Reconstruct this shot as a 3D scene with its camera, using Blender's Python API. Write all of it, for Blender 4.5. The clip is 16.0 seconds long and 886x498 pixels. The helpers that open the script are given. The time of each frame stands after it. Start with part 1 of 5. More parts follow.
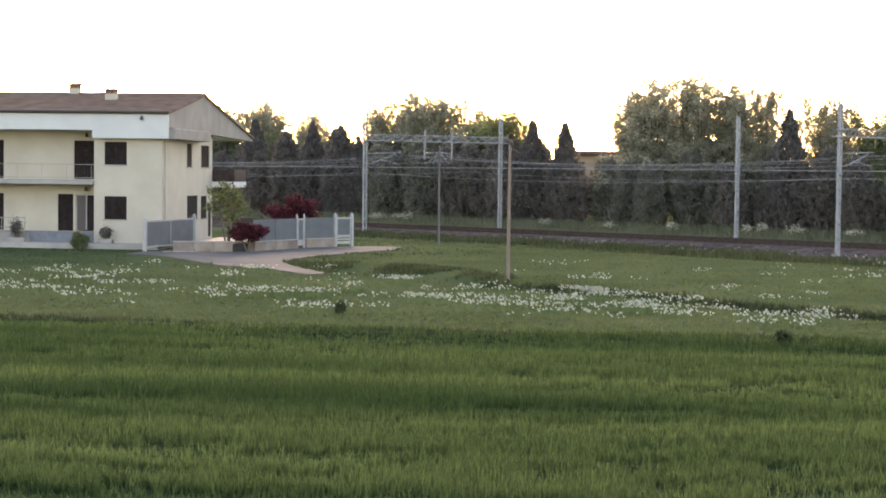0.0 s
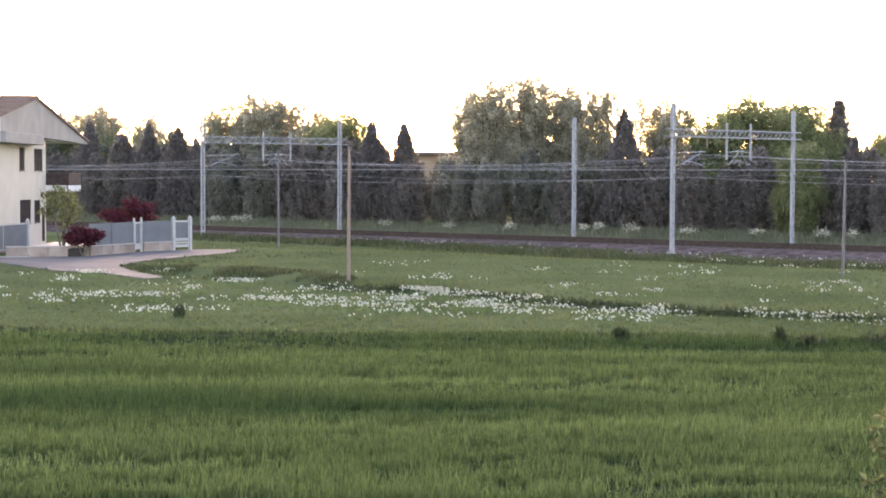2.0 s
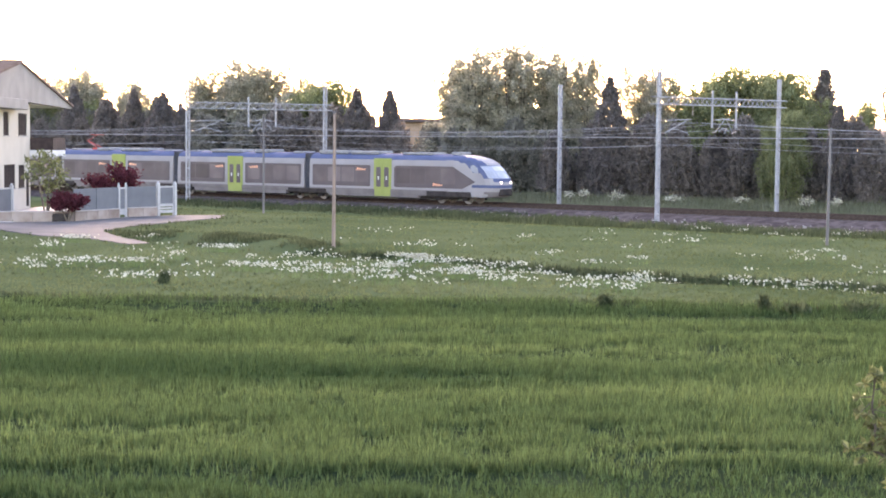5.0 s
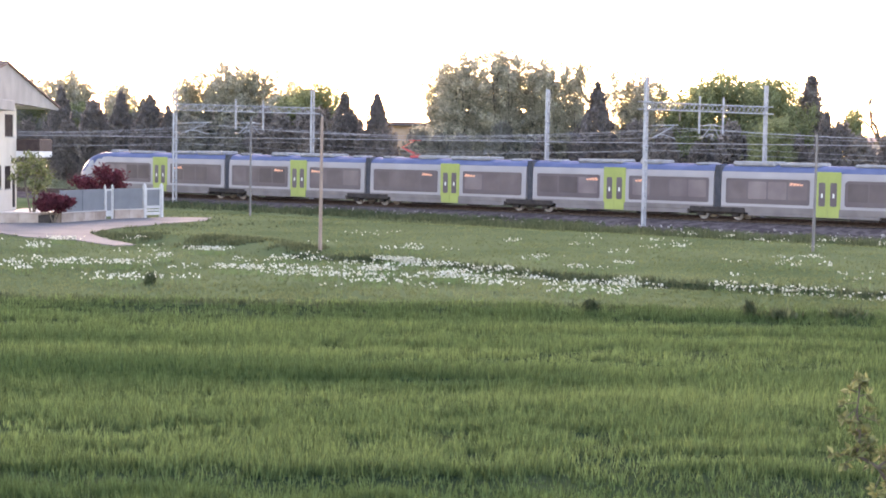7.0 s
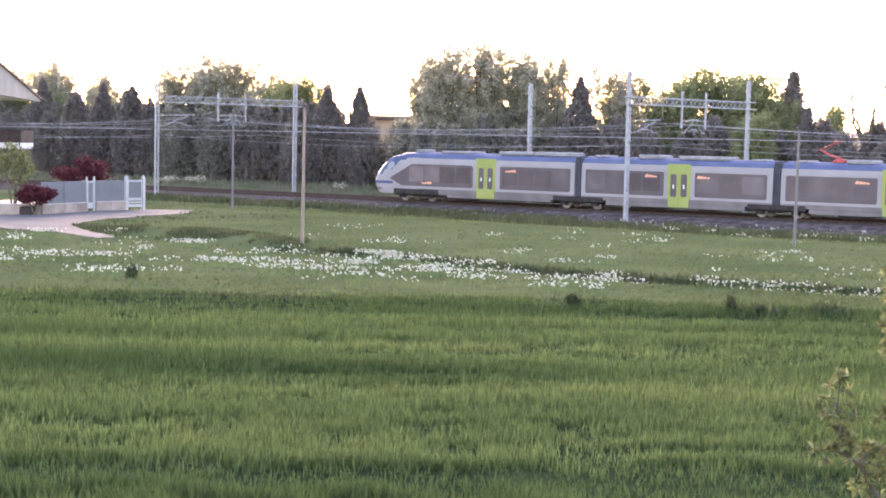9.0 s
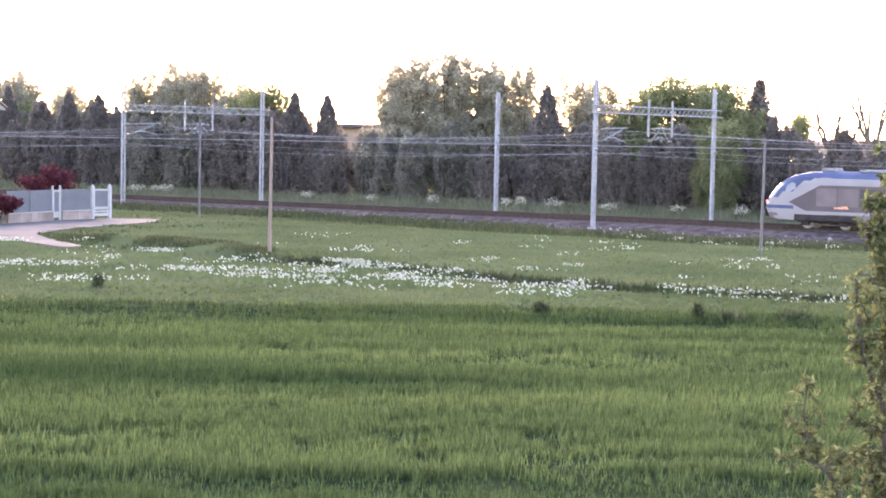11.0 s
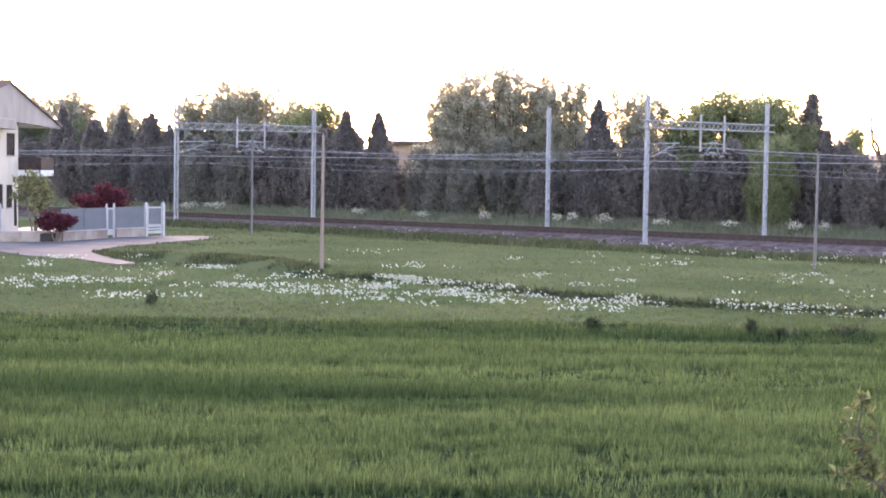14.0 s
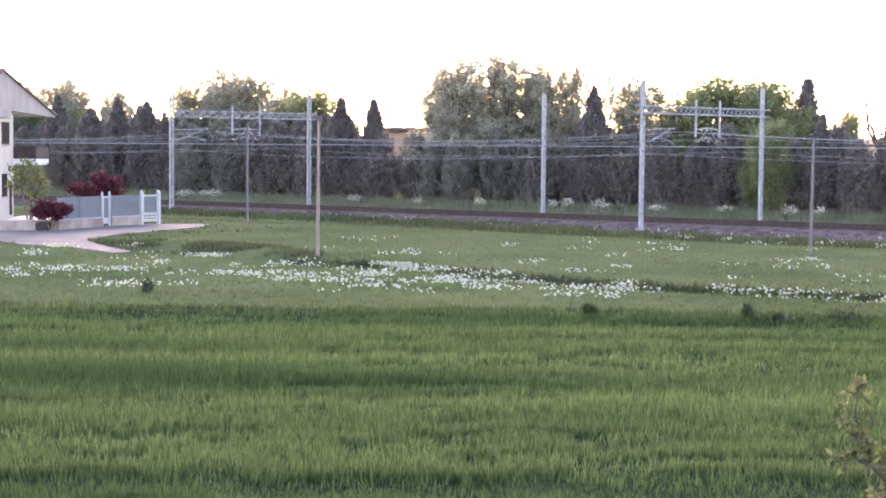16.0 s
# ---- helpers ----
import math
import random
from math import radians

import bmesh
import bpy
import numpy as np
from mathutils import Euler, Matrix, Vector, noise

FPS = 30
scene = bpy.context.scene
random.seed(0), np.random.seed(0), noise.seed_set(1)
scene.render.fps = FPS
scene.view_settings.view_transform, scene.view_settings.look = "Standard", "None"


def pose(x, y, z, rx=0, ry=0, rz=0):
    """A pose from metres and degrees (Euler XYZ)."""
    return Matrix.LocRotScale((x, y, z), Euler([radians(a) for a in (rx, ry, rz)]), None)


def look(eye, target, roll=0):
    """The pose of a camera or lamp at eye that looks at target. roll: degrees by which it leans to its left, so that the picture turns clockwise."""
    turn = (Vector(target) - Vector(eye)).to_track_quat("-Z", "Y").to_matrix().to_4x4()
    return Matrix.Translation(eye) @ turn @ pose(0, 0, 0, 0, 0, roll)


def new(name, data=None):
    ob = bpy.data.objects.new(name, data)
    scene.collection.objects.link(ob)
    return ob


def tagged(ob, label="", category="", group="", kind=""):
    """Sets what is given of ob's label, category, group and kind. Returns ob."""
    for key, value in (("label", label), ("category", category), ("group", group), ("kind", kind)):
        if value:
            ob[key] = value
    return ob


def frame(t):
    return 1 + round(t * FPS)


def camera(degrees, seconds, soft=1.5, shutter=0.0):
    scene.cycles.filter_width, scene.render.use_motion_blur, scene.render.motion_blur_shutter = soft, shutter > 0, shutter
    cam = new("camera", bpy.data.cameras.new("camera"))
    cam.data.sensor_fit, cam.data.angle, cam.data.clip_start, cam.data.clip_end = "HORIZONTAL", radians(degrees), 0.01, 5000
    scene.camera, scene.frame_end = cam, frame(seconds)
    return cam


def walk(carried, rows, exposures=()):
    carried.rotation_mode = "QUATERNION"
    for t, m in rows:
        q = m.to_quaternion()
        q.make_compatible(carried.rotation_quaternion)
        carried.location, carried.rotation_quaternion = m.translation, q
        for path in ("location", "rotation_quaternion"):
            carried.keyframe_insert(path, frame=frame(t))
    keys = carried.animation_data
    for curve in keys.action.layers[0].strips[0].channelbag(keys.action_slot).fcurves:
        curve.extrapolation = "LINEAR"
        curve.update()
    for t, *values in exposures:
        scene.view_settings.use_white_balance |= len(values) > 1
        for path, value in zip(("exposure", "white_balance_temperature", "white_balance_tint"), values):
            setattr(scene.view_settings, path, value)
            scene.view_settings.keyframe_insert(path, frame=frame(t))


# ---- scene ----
cam = camera(30.26, 16.0, soft=1.8)
EYE = 4.56   # metres above the rails, from a first-floor balcony
TURNS = [
    (0, 87.419, -0.706, 5.690),
    (0.5, 86.939, 0.122, 1.860),
    (1, 87.161, 0.313, 0.790),
    (1.5, 87.170, -0.084, 0.004),
    (2, 87.510, -0.269, 0.085),
    (2.5, 87.742, -0.584, 0.187),
    (3, 87.447, -0.580, -0.044),
    (3.5, 87.388, -0.562, -0.320),
    (4, 86.357, -0.523, -0.410),
    (6.5, 86.352, -0.783, -0.630),
    (7, 86.491, -0.922, -0.865),
    (7.5, 86.034, -0.940, -0.861),
    (8, 86.043, -1.241, -0.946),
    (10.5, 86.682, -0.961, -2.327),
    (11, 86.597, -1.159, -2.606),
    (11.5, 86.916, -1.030, -2.868),
    (12, 86.875, -0.878, -2.834),
    (12.5, 87.663, -1.117, -2.242),
    (13, 86.876, -0.897, -1.082),
    (13.5, 87.141, -0.947, -0.545),
    (14, 87.131, -0.864, -0.818),
    (14.5, 87.058, -0.921, -0.849),
    (15, 86.957, -0.863, -0.952),
    (15.5, 86.775, -0.680, -0.948),
    (16, 86.666, -0.566, -0.975),
]
EXPOSURES = [(0.0, 2.27, 8700, 23), (0.3, 2.37, 8500, 23), (0.5, 2.76, 8200, 28), (1.0, 2.86, 8100, 29), (2.5, 2.62, 7950, 30), (3.5, 2.56, 7850, 30), (4.0, 2.76, 7850, 31), (6.5, 3.08, 7700, 32),
             (8.0, 3.08, 7700, 34), (11.0, 3.24, 7350, 37), (12.0, 3.14, 7300, 37), (12.6, 3.00, 7300, 37), (13.0, 2.86, 7350, 37), (14.0, 2.96, 7300, 37), (16.0, 3.08, 7250, 37)]
walk(cam, [(t, pose(0, 0, EYE, rx, ry, rz)) for t, rx, ry, rz in TURNS], EXPOSURES)

# ---- light ----
SUN_ELEVATION, SUN_TURN = 16.0, -8.0
world = bpy.data.worlds.new("evening_sky")
scene.world = world
world.use_nodes = True
wn = world.node_tree.nodes
sky = wn.new("ShaderNodeTexSky")
sky.sky_type, sky.sun_disc = "NISHITA", False
sky.sun_elevation, sky.sun_rotation = radians(SUN_ELEVATION), radians(SUN_TURN)
sky.air_density, sky.dust_density, sky.ozone_density = 1.0, 1.1, 1.4
wn["Background"].inputs[1].default_value = 0.15
world.node_tree.links.new(sky.outputs[0], wn["Background"].inputs[0])
sun_data = bpy.data.lights.new("sun", "SUN")
sun_data.energy, sun_data.angle, sun_data.color = 0.5, radians(30), (1.0, 0.85, 0.72)
sun = new("sun", sun_data)
sun.matrix_world = look((0, 0, 60), (-100 * math.sin(radians(SUN_TURN)), -100 * math.cos(radians(SUN_TURN)), 60 - 100 * math.tan(radians(SUN_ELEVATION))))

# ---- helpers of this scene ----
rng = np.random.default_rng(7)
AZ = radians(-37.09)
TD = Vector((math.cos(AZ), math.sin(AZ), 0))
TN = Vector((-math.sin(AZ), math.cos(AZ), 0))
TO = Vector((-16.18, 139.88, 0))


def track(s, n, z=0.0):
    """A place s metres along the line and n metres beyond the train's near side."""
    return TO + TD * s + TN * n + Vector((0, 0, z))


def track_coords(x, y):
    px, py = x - TO.x, y - TO.y
    return px * TD.x + py * TD.y, px * TN.x + py * TN.y


def track_pose(s, n, z=0.0, turn=0.0):
    p = track(s, n, z)
    return pose(p.x, p.y, p.z, 0, 0, math.degrees(AZ) + turn)


def empty(name, m=None):
    ob = new(name)
    if m is not None:
        ob.matrix_basis = m
    return ob


def mesh_of(name, verts, faces, material=None, smooth=False):
    me = bpy.data.meshes.new(name)
    me.from_pydata([tuple(v) for v in verts], [], faces)
    if material:
        me.materials.append(material)
    if smooth:
        me.shade_smooth()
    me.update()
    return me


def quads_mesh(name, verts, count, corners, material, smooth=False):
    """A mesh of count separate faces of that many corners, from an array of corner places."""
    me = bpy.data.meshes.new(name)
    v = np.asarray(verts, dtype=np.float32).reshape(-1, 3)
    me.vertices.add(len(v))
    me.vertices.foreach_set("co", v.ravel())
    me.loops.add(len(v))
    me.loops.foreach_set("vertex_index", np.arange(len(v), dtype=np.int32))
    me.polygons.add(count)
    me.polygons.foreach_set("loop_start", np.arange(0, len(v), corners, dtype=np.int32))
    me.materials.append(material)
    me.update(calc_edges=True)
    if smooth:
        me.shade_smooth()
    return me


def part(name, bm, material, parent, label="", m=None, smooth=False):
    """Links a bmesh, or a mesh, as one mesh object under a thing or a part."""
    if isinstance(bm, bmesh.types.BMesh):
        me = bpy.data.meshes.new(name)
        bm.to_mesh(me)
        bm.free()
        if material:
            me.materials.append(material)
        if smooth:
            me.shade_smooth()
    else:
        me = bm
    ob = new(name, me)
    ob.parent = parent
    if m is not None:
        ob.matrix_basis = m
    if label:
        tagged(ob, label)
    return ob


def box(bm, x0, x1, y0, y1, z0, z1, bevel=0.0):
    r = bmesh.ops.create_cube(bm, size=1.0, matrix=Matrix.LocRotScale(((x0 + x1) / 2, (y0 + y1) / 2, (z0 + z1) / 2), None, (abs(x1 - x0), abs(y1 - y0), abs(z1 - z0))))
    if bevel:
        edges = list({e for v in r["verts"] for e in v.link_edges})
        bmesh.ops.bevel(bm, geom=edges, offset=bevel, segments=1, affect="EDGES")
    return bm


def boxed(x0, x1, y0, y1, z0, z1, bevel=0.0):
    return box(bmesh.new(), x0, x1, y0, y1, z0, z1, bevel)


def rod(bm, a, b, r0, r1=None, sides=6):
    """A tapered round bar from a to b."""
    a, b = Vector(a), Vector(b)
    d = b - a
    m = Matrix.Translation((a + b) / 2) @ d.to_track_quat("Z", "Y").to_matrix().to_4x4()
    bmesh.ops.create_cone(bm, cap_ends=True, segments=sides, radius1=r0, radius2=r0 if r1 is None else r1, depth=d.length, matrix=m)
    return bm


def prism(points, y0, y1, axis="y"):
    """A flat outline in x and z, made thick from y0 to y1."""
    bm = bmesh.new()
    a = [bm.verts.new((x, y0, z)) for x, z in points]
    b = [bm.verts.new((x, y1, z)) for x, z in points]
    n = len(points)
    bm.faces.new(a)
    bm.faces.new(b[::-1])
    for i in range(n):
        bm.faces.new((a[i], b[i], b[(i + 1) % n], a[(i + 1) % n]))
    bmesh.ops.recalc_face_normals(bm, faces=bm.faces)
    return bm


# ---- materials ----
def material(name, color, color2=None, rough=0.7, scale=3.0, detail=6.0, bump=0.0, bump_scale=30.0, metal=0.0, stretch=(1, 1, 1), per_object=0.0, per_island=0.0, through_light=0.0, contrast=(0.35, 0.65), coat=0.0, gloss=0.5):
    m = bpy.data.materials.new(name)
    m.use_nodes = True
    n, l = m.node_tree.nodes, m.node_tree.links
    b = n["Principled BSDF"]
    b.inputs["Roughness"].default_value, b.inputs["Metallic"].default_value = rough, metal
    b.inputs["Coat Weight"].default_value, b.inputs["Specular IOR Level"].default_value = coat, gloss
    co = n.new("ShaderNodeTexCoord")
    mp = n.new("ShaderNodeMapping")
    mp.inputs["Scale"].default_value = stretch
    l.new(co.outputs["Object"], mp.inputs[0])
    big = n.new("ShaderNodeTexNoise")
    big.inputs["Scale"].default_value, big.inputs["Detail"].default_value = scale, detail
    l.new(mp.outputs[0], big.inputs[0])
    ramp = n.new("ShaderNodeValToRGB")
    ramp.color_ramp.elements[0].position, ramp.color_ramp.elements[1].position = contrast
    ramp.color_ramp.elements[0].color = (*color, 1)
    ramp.color_ramp.elements[1].color = (*(color2 or [min(1, c * 1.12) for c in color]), 1)
    l.new(big.outputs[0], ramp.inputs[0])
    out = ramp.outputs[0]
    if per_object or per_island:
        hsv = n.new("ShaderNodeHueSaturation")
        src = n.new("ShaderNodeObjectInfo").outputs["Random"] if per_object else n.new("ShaderNodeNewGeometry").outputs["Random Per Island"]
        rnge = n.new("ShaderNodeMapRange")
        amount = per_object or per_island
        rnge.inputs["To Min"].default_value, rnge.inputs["To Max"].default_value = 1 - amount, 1 + amount
        l.new(src, rnge.inputs[0])
        l.new(rnge.outputs[0], hsv.inputs["Value"])
        l.new(out, hsv.inputs["Color"])
        out = hsv.outputs[0]
    l.new(out, b.inputs["Base Color"])
    if bump:
        fine = n.new("ShaderNodeTexNoise")
        fine.inputs["Scale"].default_value, fine.inputs["Detail"].default_value = bump_scale, 8
        l.new(co.outputs["Object"], fine.inputs[0])
        bp = n.new("ShaderNodeBump")
        bp.inputs["Strength"].default_value, bp.inputs["Distance"].default_value = bump, 0.03
        l.new(fine.outputs[0], bp.inputs["Height"])
        l.new(bp.outputs[0], b.inputs["Normal"])
    if through_light:
        tr = n.new("ShaderNodeBsdfTranslucent")
        l.new(out, tr.inputs[0])
        mix = n.new("ShaderNodeMixShader")
        mix.inputs[0].default_value = through_light
        l.new(b.outputs[0], mix.inputs[1])
        l.new(tr.outputs[0], mix.inputs[2])
        l.new(mix.outputs[0], n["Material Output"].inputs[0])
    return m


def glowing(name, color, strength):
    m = bpy.data.materials.new(name)
    m.use_nodes = True
    b = m.node_tree.nodes["Principled BSDF"]
    b.inputs["Base Color"].default_value = (*color, 1)
    b.inputs["Emission Color"].default_value = (*color, 1)
    b.inputs["Emission Strength"].default_value = strength
    return m


M = {
    "ground": material("meadow_soil", (0.054, 0.076, 0.036), (0.092, 0.114, 0.058), 0.95, 0.12, 8, 0.12, 6, gloss=0.0),
    # Soil colour holds the shade between the wheat and down in the ditch.
    "soil": material("soil_with_painted_shade", (0.016, 0.026, 0.014), (0.032, 0.046, 0.022), 0.95, 0.5, 8, 0.4, 6, gloss=0.0),
    "wheat": material("young_wheat", (0.044, 0.079, 0.029), (0.108, 0.152, 0.056), 0.8, 0.16, 5, per_island=0.55, through_light=0.42, gloss=0.08, stretch=(0.25, 1.6, 1)),
    "grass": material("meadow_grass", (0.078, 0.104, 0.046), (0.118, 0.142, 0.068), 0.9, 0.15, 5, per_island=0.15, through_light=0.5, gloss=0.03),
    "rank": material("rank_grass", (0.050, 0.066, 0.034), (0.084, 0.102, 0.054), 0.9, 0.6, 5, per_island=0.3, through_light=0.4, gloss=0.05),
    "petal": material("white_petals", (0.42, 0.405, 0.31), (0.53, 0.51, 0.40), 0.8, 8, per_island=0.15),
    "bankgrass": material("dry_bank_grass", (0.17, 0.185, 0.115), (0.24, 0.25, 0.165), 0.9, 0.4, 5, per_island=0.2, through_light=0.6, gloss=0.03),
    "stalk": material("flower_stalk", (0.10, 0.16, 0.05), None, 0.8, 5),
    "ballast": material("ballast_stone", (0.064, 0.051, 0.050), (0.118, 0.097, 0.092), 0.95, 1.6, 10, 0.9, 10, gloss=0.0, contrast=(0.42, 0.6)),
    "verge": material("dry_verge", (0.056, 0.046, 0.044), (0.112, 0.096, 0.086), 0.95, 0.9, 10, 0.8, 7, gloss=0.0, contrast=(0.42, 0.6)),
    "steel": material("rusty_rail", (0.05, 0.036, 0.03), (0.085, 0.06, 0.05), 0.7, 5, gloss=0.1),
    "sleeper": material("concrete_sleeper", (0.055, 0.046, 0.045), (0.085, 0.073, 0.07), 0.9, 4, 6, 0.3, per_object=0.1),
    "galvanised": material("galvanised_steel", (0.27, 0.275, 0.29), (0.35, 0.355, 0.37), 0.6, 2.5, 8, 0.1, 20, metal=0.2),
    "wire": material("weathered_wire", (0.30, 0.29, 0.295), (0.38, 0.37, 0.375), 0.6, 3),
    "insulator": material("brown_insulator", (0.30, 0.25, 0.22), None, 0.3, 6),
    "timber": material("weathered_pole", (0.20, 0.145, 0.118), (0.27, 0.20, 0.165), 0.9, 3, 10, 0.5, 30, stretch=(4, 4, 0.4)),
    "greypole": material("grey_pole", (0.115, 0.107, 0.104), (0.165, 0.153, 0.15), 0.85, 3, 10, 0.3, 30, stretch=(4, 4, 0.4)),
    "stucco": material("cream_stucco", (0.49, 0.434, 0.36), (0.55, 0.492, 0.416), 0.92, 0.7, 10, 0.25, 40),
    "fascia": material("white_fascia", (0.56, 0.555, 0.56), (0.62, 0.615, 0.61), 0.8, 0.6, 8, 0.1, 30),
    "greystucco": material("grey_gable_stucco", (0.25, 0.23, 0.215), (0.31, 0.285, 0.265), 0.95, 0.8, 10, 0.3, 40),
    "rooftile": material("brown_roof_tile", (0.145, 0.10, 0.088), (0.215, 0.152, 0.132), 0.9, 1.2, 10, 0.5, 20, gloss=0.15),
    "gutter": material("dark_gutter", (0.06, 0.045, 0.04), None, 0.5, 3),
    "shutter": material("dark_brown_shutter", (0.022, 0.015, 0.016), (0.038, 0.027, 0.027), 0.7, 4, 6, 0.2, 50, gloss=0.15),
    "curtain": material("pale_curtain", (0.55, 0.55, 0.52), None, 0.9, 5),
    "concrete": material("pale_concrete", (0.30, 0.28, 0.265), (0.40, 0.375, 0.355), 0.92, 0.8, 10, 0.3, 30),
    "drive": material("concrete_drive", (0.098, 0.097, 0.099), (0.136, 0.135, 0.136), 0.92, 0.35, 10, 0.3, 12, gloss=0.05),
    "slate": material("slate_cladding", (0.15, 0.16, 0.19), (0.20, 0.215, 0.245), 0.8, 2, 8, 0.3, 30),
    "panel": material("blue_grey_fence_panel", (0.104, 0.112, 0.125), (0.128, 0.138, 0.152), 0.6, 1.2, 6, 0.1, 20),
    "whitepaint": material("white_painted_metal", (0.33, 0.33, 0.33), (0.40, 0.40, 0.395), 0.5, 2, 8),
    "wallstone": material("stained_wall_stone", (0.21, 0.155, 0.13), (0.32, 0.265, 0.23), 0.95, 1.2, 10, 0.4, 25, per_object=0.12),
    "terracotta": material("terracotta", (0.20, 0.105, 0.075), (0.26, 0.145, 0.105), 0.85, 4),
    "balustrade": material("brown_balustrade", (0.045, 0.032, 0.031), (0.068, 0.05, 0.047), 0.8, 3, 8, 0.2, gloss=0.15),
    "thinrail": material("thin_steel_rail", (0.30, 0.275, 0.26), None, 0.6, 4),
    "bark": material("grey_bark", (0.09, 0.07, 0.055), (0.16, 0.13, 0.10), 0.95, 4, 10, 0.6, 30, stretch=(3, 3, 0.6)),
    # Cypress colour is lifted and tinted mauve: distance haze painted into the leaf.
    "cypress": material("hazed_cypress_leaf", (0.152, 0.138, 0.132), (0.205, 0.186, 0.175), 0.9, 0.5, 5, per_island=0.2, through_light=0.45, gloss=0.1),
    "broadleaf": material("fresh_leaf", (0.18, 0.205, 0.105), (0.25, 0.275, 0.14), 0.8, 0.4, 5, per_island=0.2, through_light=0.6, gloss=0.15),
    "poplar": material("pale_poplar_leaf", (0.355, 0.345, 0.265), (0.48, 0.46, 0.355), 0.8, 0.4, 5, per_island=0.3, through_light=0.7, gloss=0.15),
    # Hedge and willow leaves carry the same painted haze.
    "darkleaf": material("hazed_hedge_leaf", (0.195, 0.175, 0.162), (0.268, 0.242, 0.216), 0.9, 0.4, 5, per_island=0.2, through_light=0.55, gloss=0.1),
    "greyleaf": material("hazed_willow_leaf", (0.20, 0.198, 0.168), (0.28, 0.275, 0.228), 0.9, 0.4, 5, per_island=0.2, through_light=0.55, gloss=0.1),
    "stone": material("pale_stone", (0.2, 0.17, 0.16), (0.38, 0.35, 0.33), 0.95, 3, per_island=0.4),
    "redleaf": material("crimson_leaf", (0.070, 0.020, 0.027), (0.115, 0.032, 0.042), 0.8, 1.5, 5, per_island=0.3, through_light=0.3, gloss=0.08),
    "pearleaf": material("pear_leaf", (0.075, 0.090, 0.038), (0.17, 0.18, 0.075), 0.6, 2, 5, per_island=0.5, through_light=0.35, gloss=0.25),
    "trainwhite": material("pearl_grey_paint", (0.265, 0.248, 0.25), (0.31, 0.292, 0.292), 0.5, 0.5, 6, gloss=0.12),
    "traingrey": material("grey_skirt_paint", (0.15, 0.132, 0.13), (0.195, 0.175, 0.168), 0.6, 0.8, 8, gloss=0.15),
    "trainblue": material("blue_roof_paint", (0.075, 0.095, 0.165), (0.10, 0.122, 0.20), 0.8, 0.6, 6, gloss=0.04),
    "lime": material("lime_door_paint", (0.25, 0.292, 0.09), (0.29, 0.332, 0.105), 0.5, 1, 5, gloss=0.15),
    "gangway": material("dark_rubber_gangway", (0.035, 0.04, 0.05), (0.06, 0.06, 0.07), 0.8, 3),
    "underframe": material("grimy_underframe", (0.028, 0.025, 0.024), (0.055, 0.046, 0.043), 0.9, 2, 8, gloss=0.15),
    "wheel": material("worn_wheel", (0.26, 0.24, 0.235), (0.36, 0.34, 0.33), 0.5, 3, metal=0.1),
    "roofunit": material("pale_roof_unit", (0.22, 0.215, 0.215), (0.29, 0.285, 0.28), 0.85, 2, 8, gloss=0.04),
    "redpaint": material("red_pantograph", (0.45, 0.06, 0.05), None, 0.5, 3),
    "orange": material("orange_lettering", (0.75, 0.33, 0.2), None, 0.5, 3),
    "trainpane": material("tinted_pane", (0.112, 0.09, 0.093), (0.15, 0.123, 0.122), 0.25, 0.6, 4, gloss=0.18, per_object=0.35),
    "trainglass": material("smoked_train_glass", (0.098, 0.079, 0.083), (0.12, 0.10, 0.102), 0.3, 0.6, 4, gloss=0.15),
    # Pale base colour paints in the bright sky that the cab glass mirrors.
    "screenglass": material("cab_glass_sky_tint", (0.26, 0.28, 0.32), (0.32, 0.34, 0.38), 0.12, 1, gloss=0.6, coat=0.6),
    "lamp": glowing("headlamp_glow", (1.0, 0.93, 0.85), 0.4),
    "tail": glowing("tail_lamp_glow", (1.0, 0.15, 0.1), 0.6),
    "twigbark": material("dark_twig_bark", (0.045, 0.034, 0.028), (0.085, 0.066, 0.054), 0.9, 8, 8, 0.4, 60),
    "barnwall": material("grey_barn_wall", (0.12, 0.115, 0.115), (0.165, 0.16, 0.155), 0.9, 0.6, 8, 0.2, 20),
    "brick": material("far_brick", (0.36, 0.24, 0.15), (0.44, 0.31, 0.21), 0.9, 2),
}

# ---- ground ----
WHEAT_EDGE = lambda x: 47.3 - 0.085 * x + 0.5 * math.sin(x * 0.31)
DITCH_N = lambda s: -51.2 + 0.8 * math.sin(s * 0.25)


def bump01(d, w):
    return max(0.0, 1 - (d / w) ** 2)


def ground_z(x, y):
    s, n = track_coords(x, y)
    z = 0.0
    if y < 70:
        e = WHEAT_EDGE(x) - y
        z -= 0.16 * min(1, max(0, e / 2.5))
    if x > -7:
        z -= 0.45 * bump01(n - DITCH_N(s), 1.1) * min(1, (x + 7) / 4)
    if -15 < x < -4:
        z += 0.3 * bump01(n + 47.6 + 0.6 * math.sin(s * 0.4), 2.4) * min(1, (x + 15) / 3, (-4 - x) / 2)
    if n > -24:
        z -= 0.6 * min(1, (n + 24) / 12) if n < 10 else 0.6 * max(0, 1 - (n - 10) / 4)
    if n > 11:
        z += 0.15 * min(1, (n - 11) / 4)
    if abs(x) < 80 and 12 < y < 200:
        z += 0.05 * noise.noise(Vector((x * 0.15, y * 0.15, 0)))
    return z


def in_ditch(x, y, w):
    s, n = track_coords(x, y)
    return x > -5.5 and -w < n - DITCH_N(s) < w + 0.6


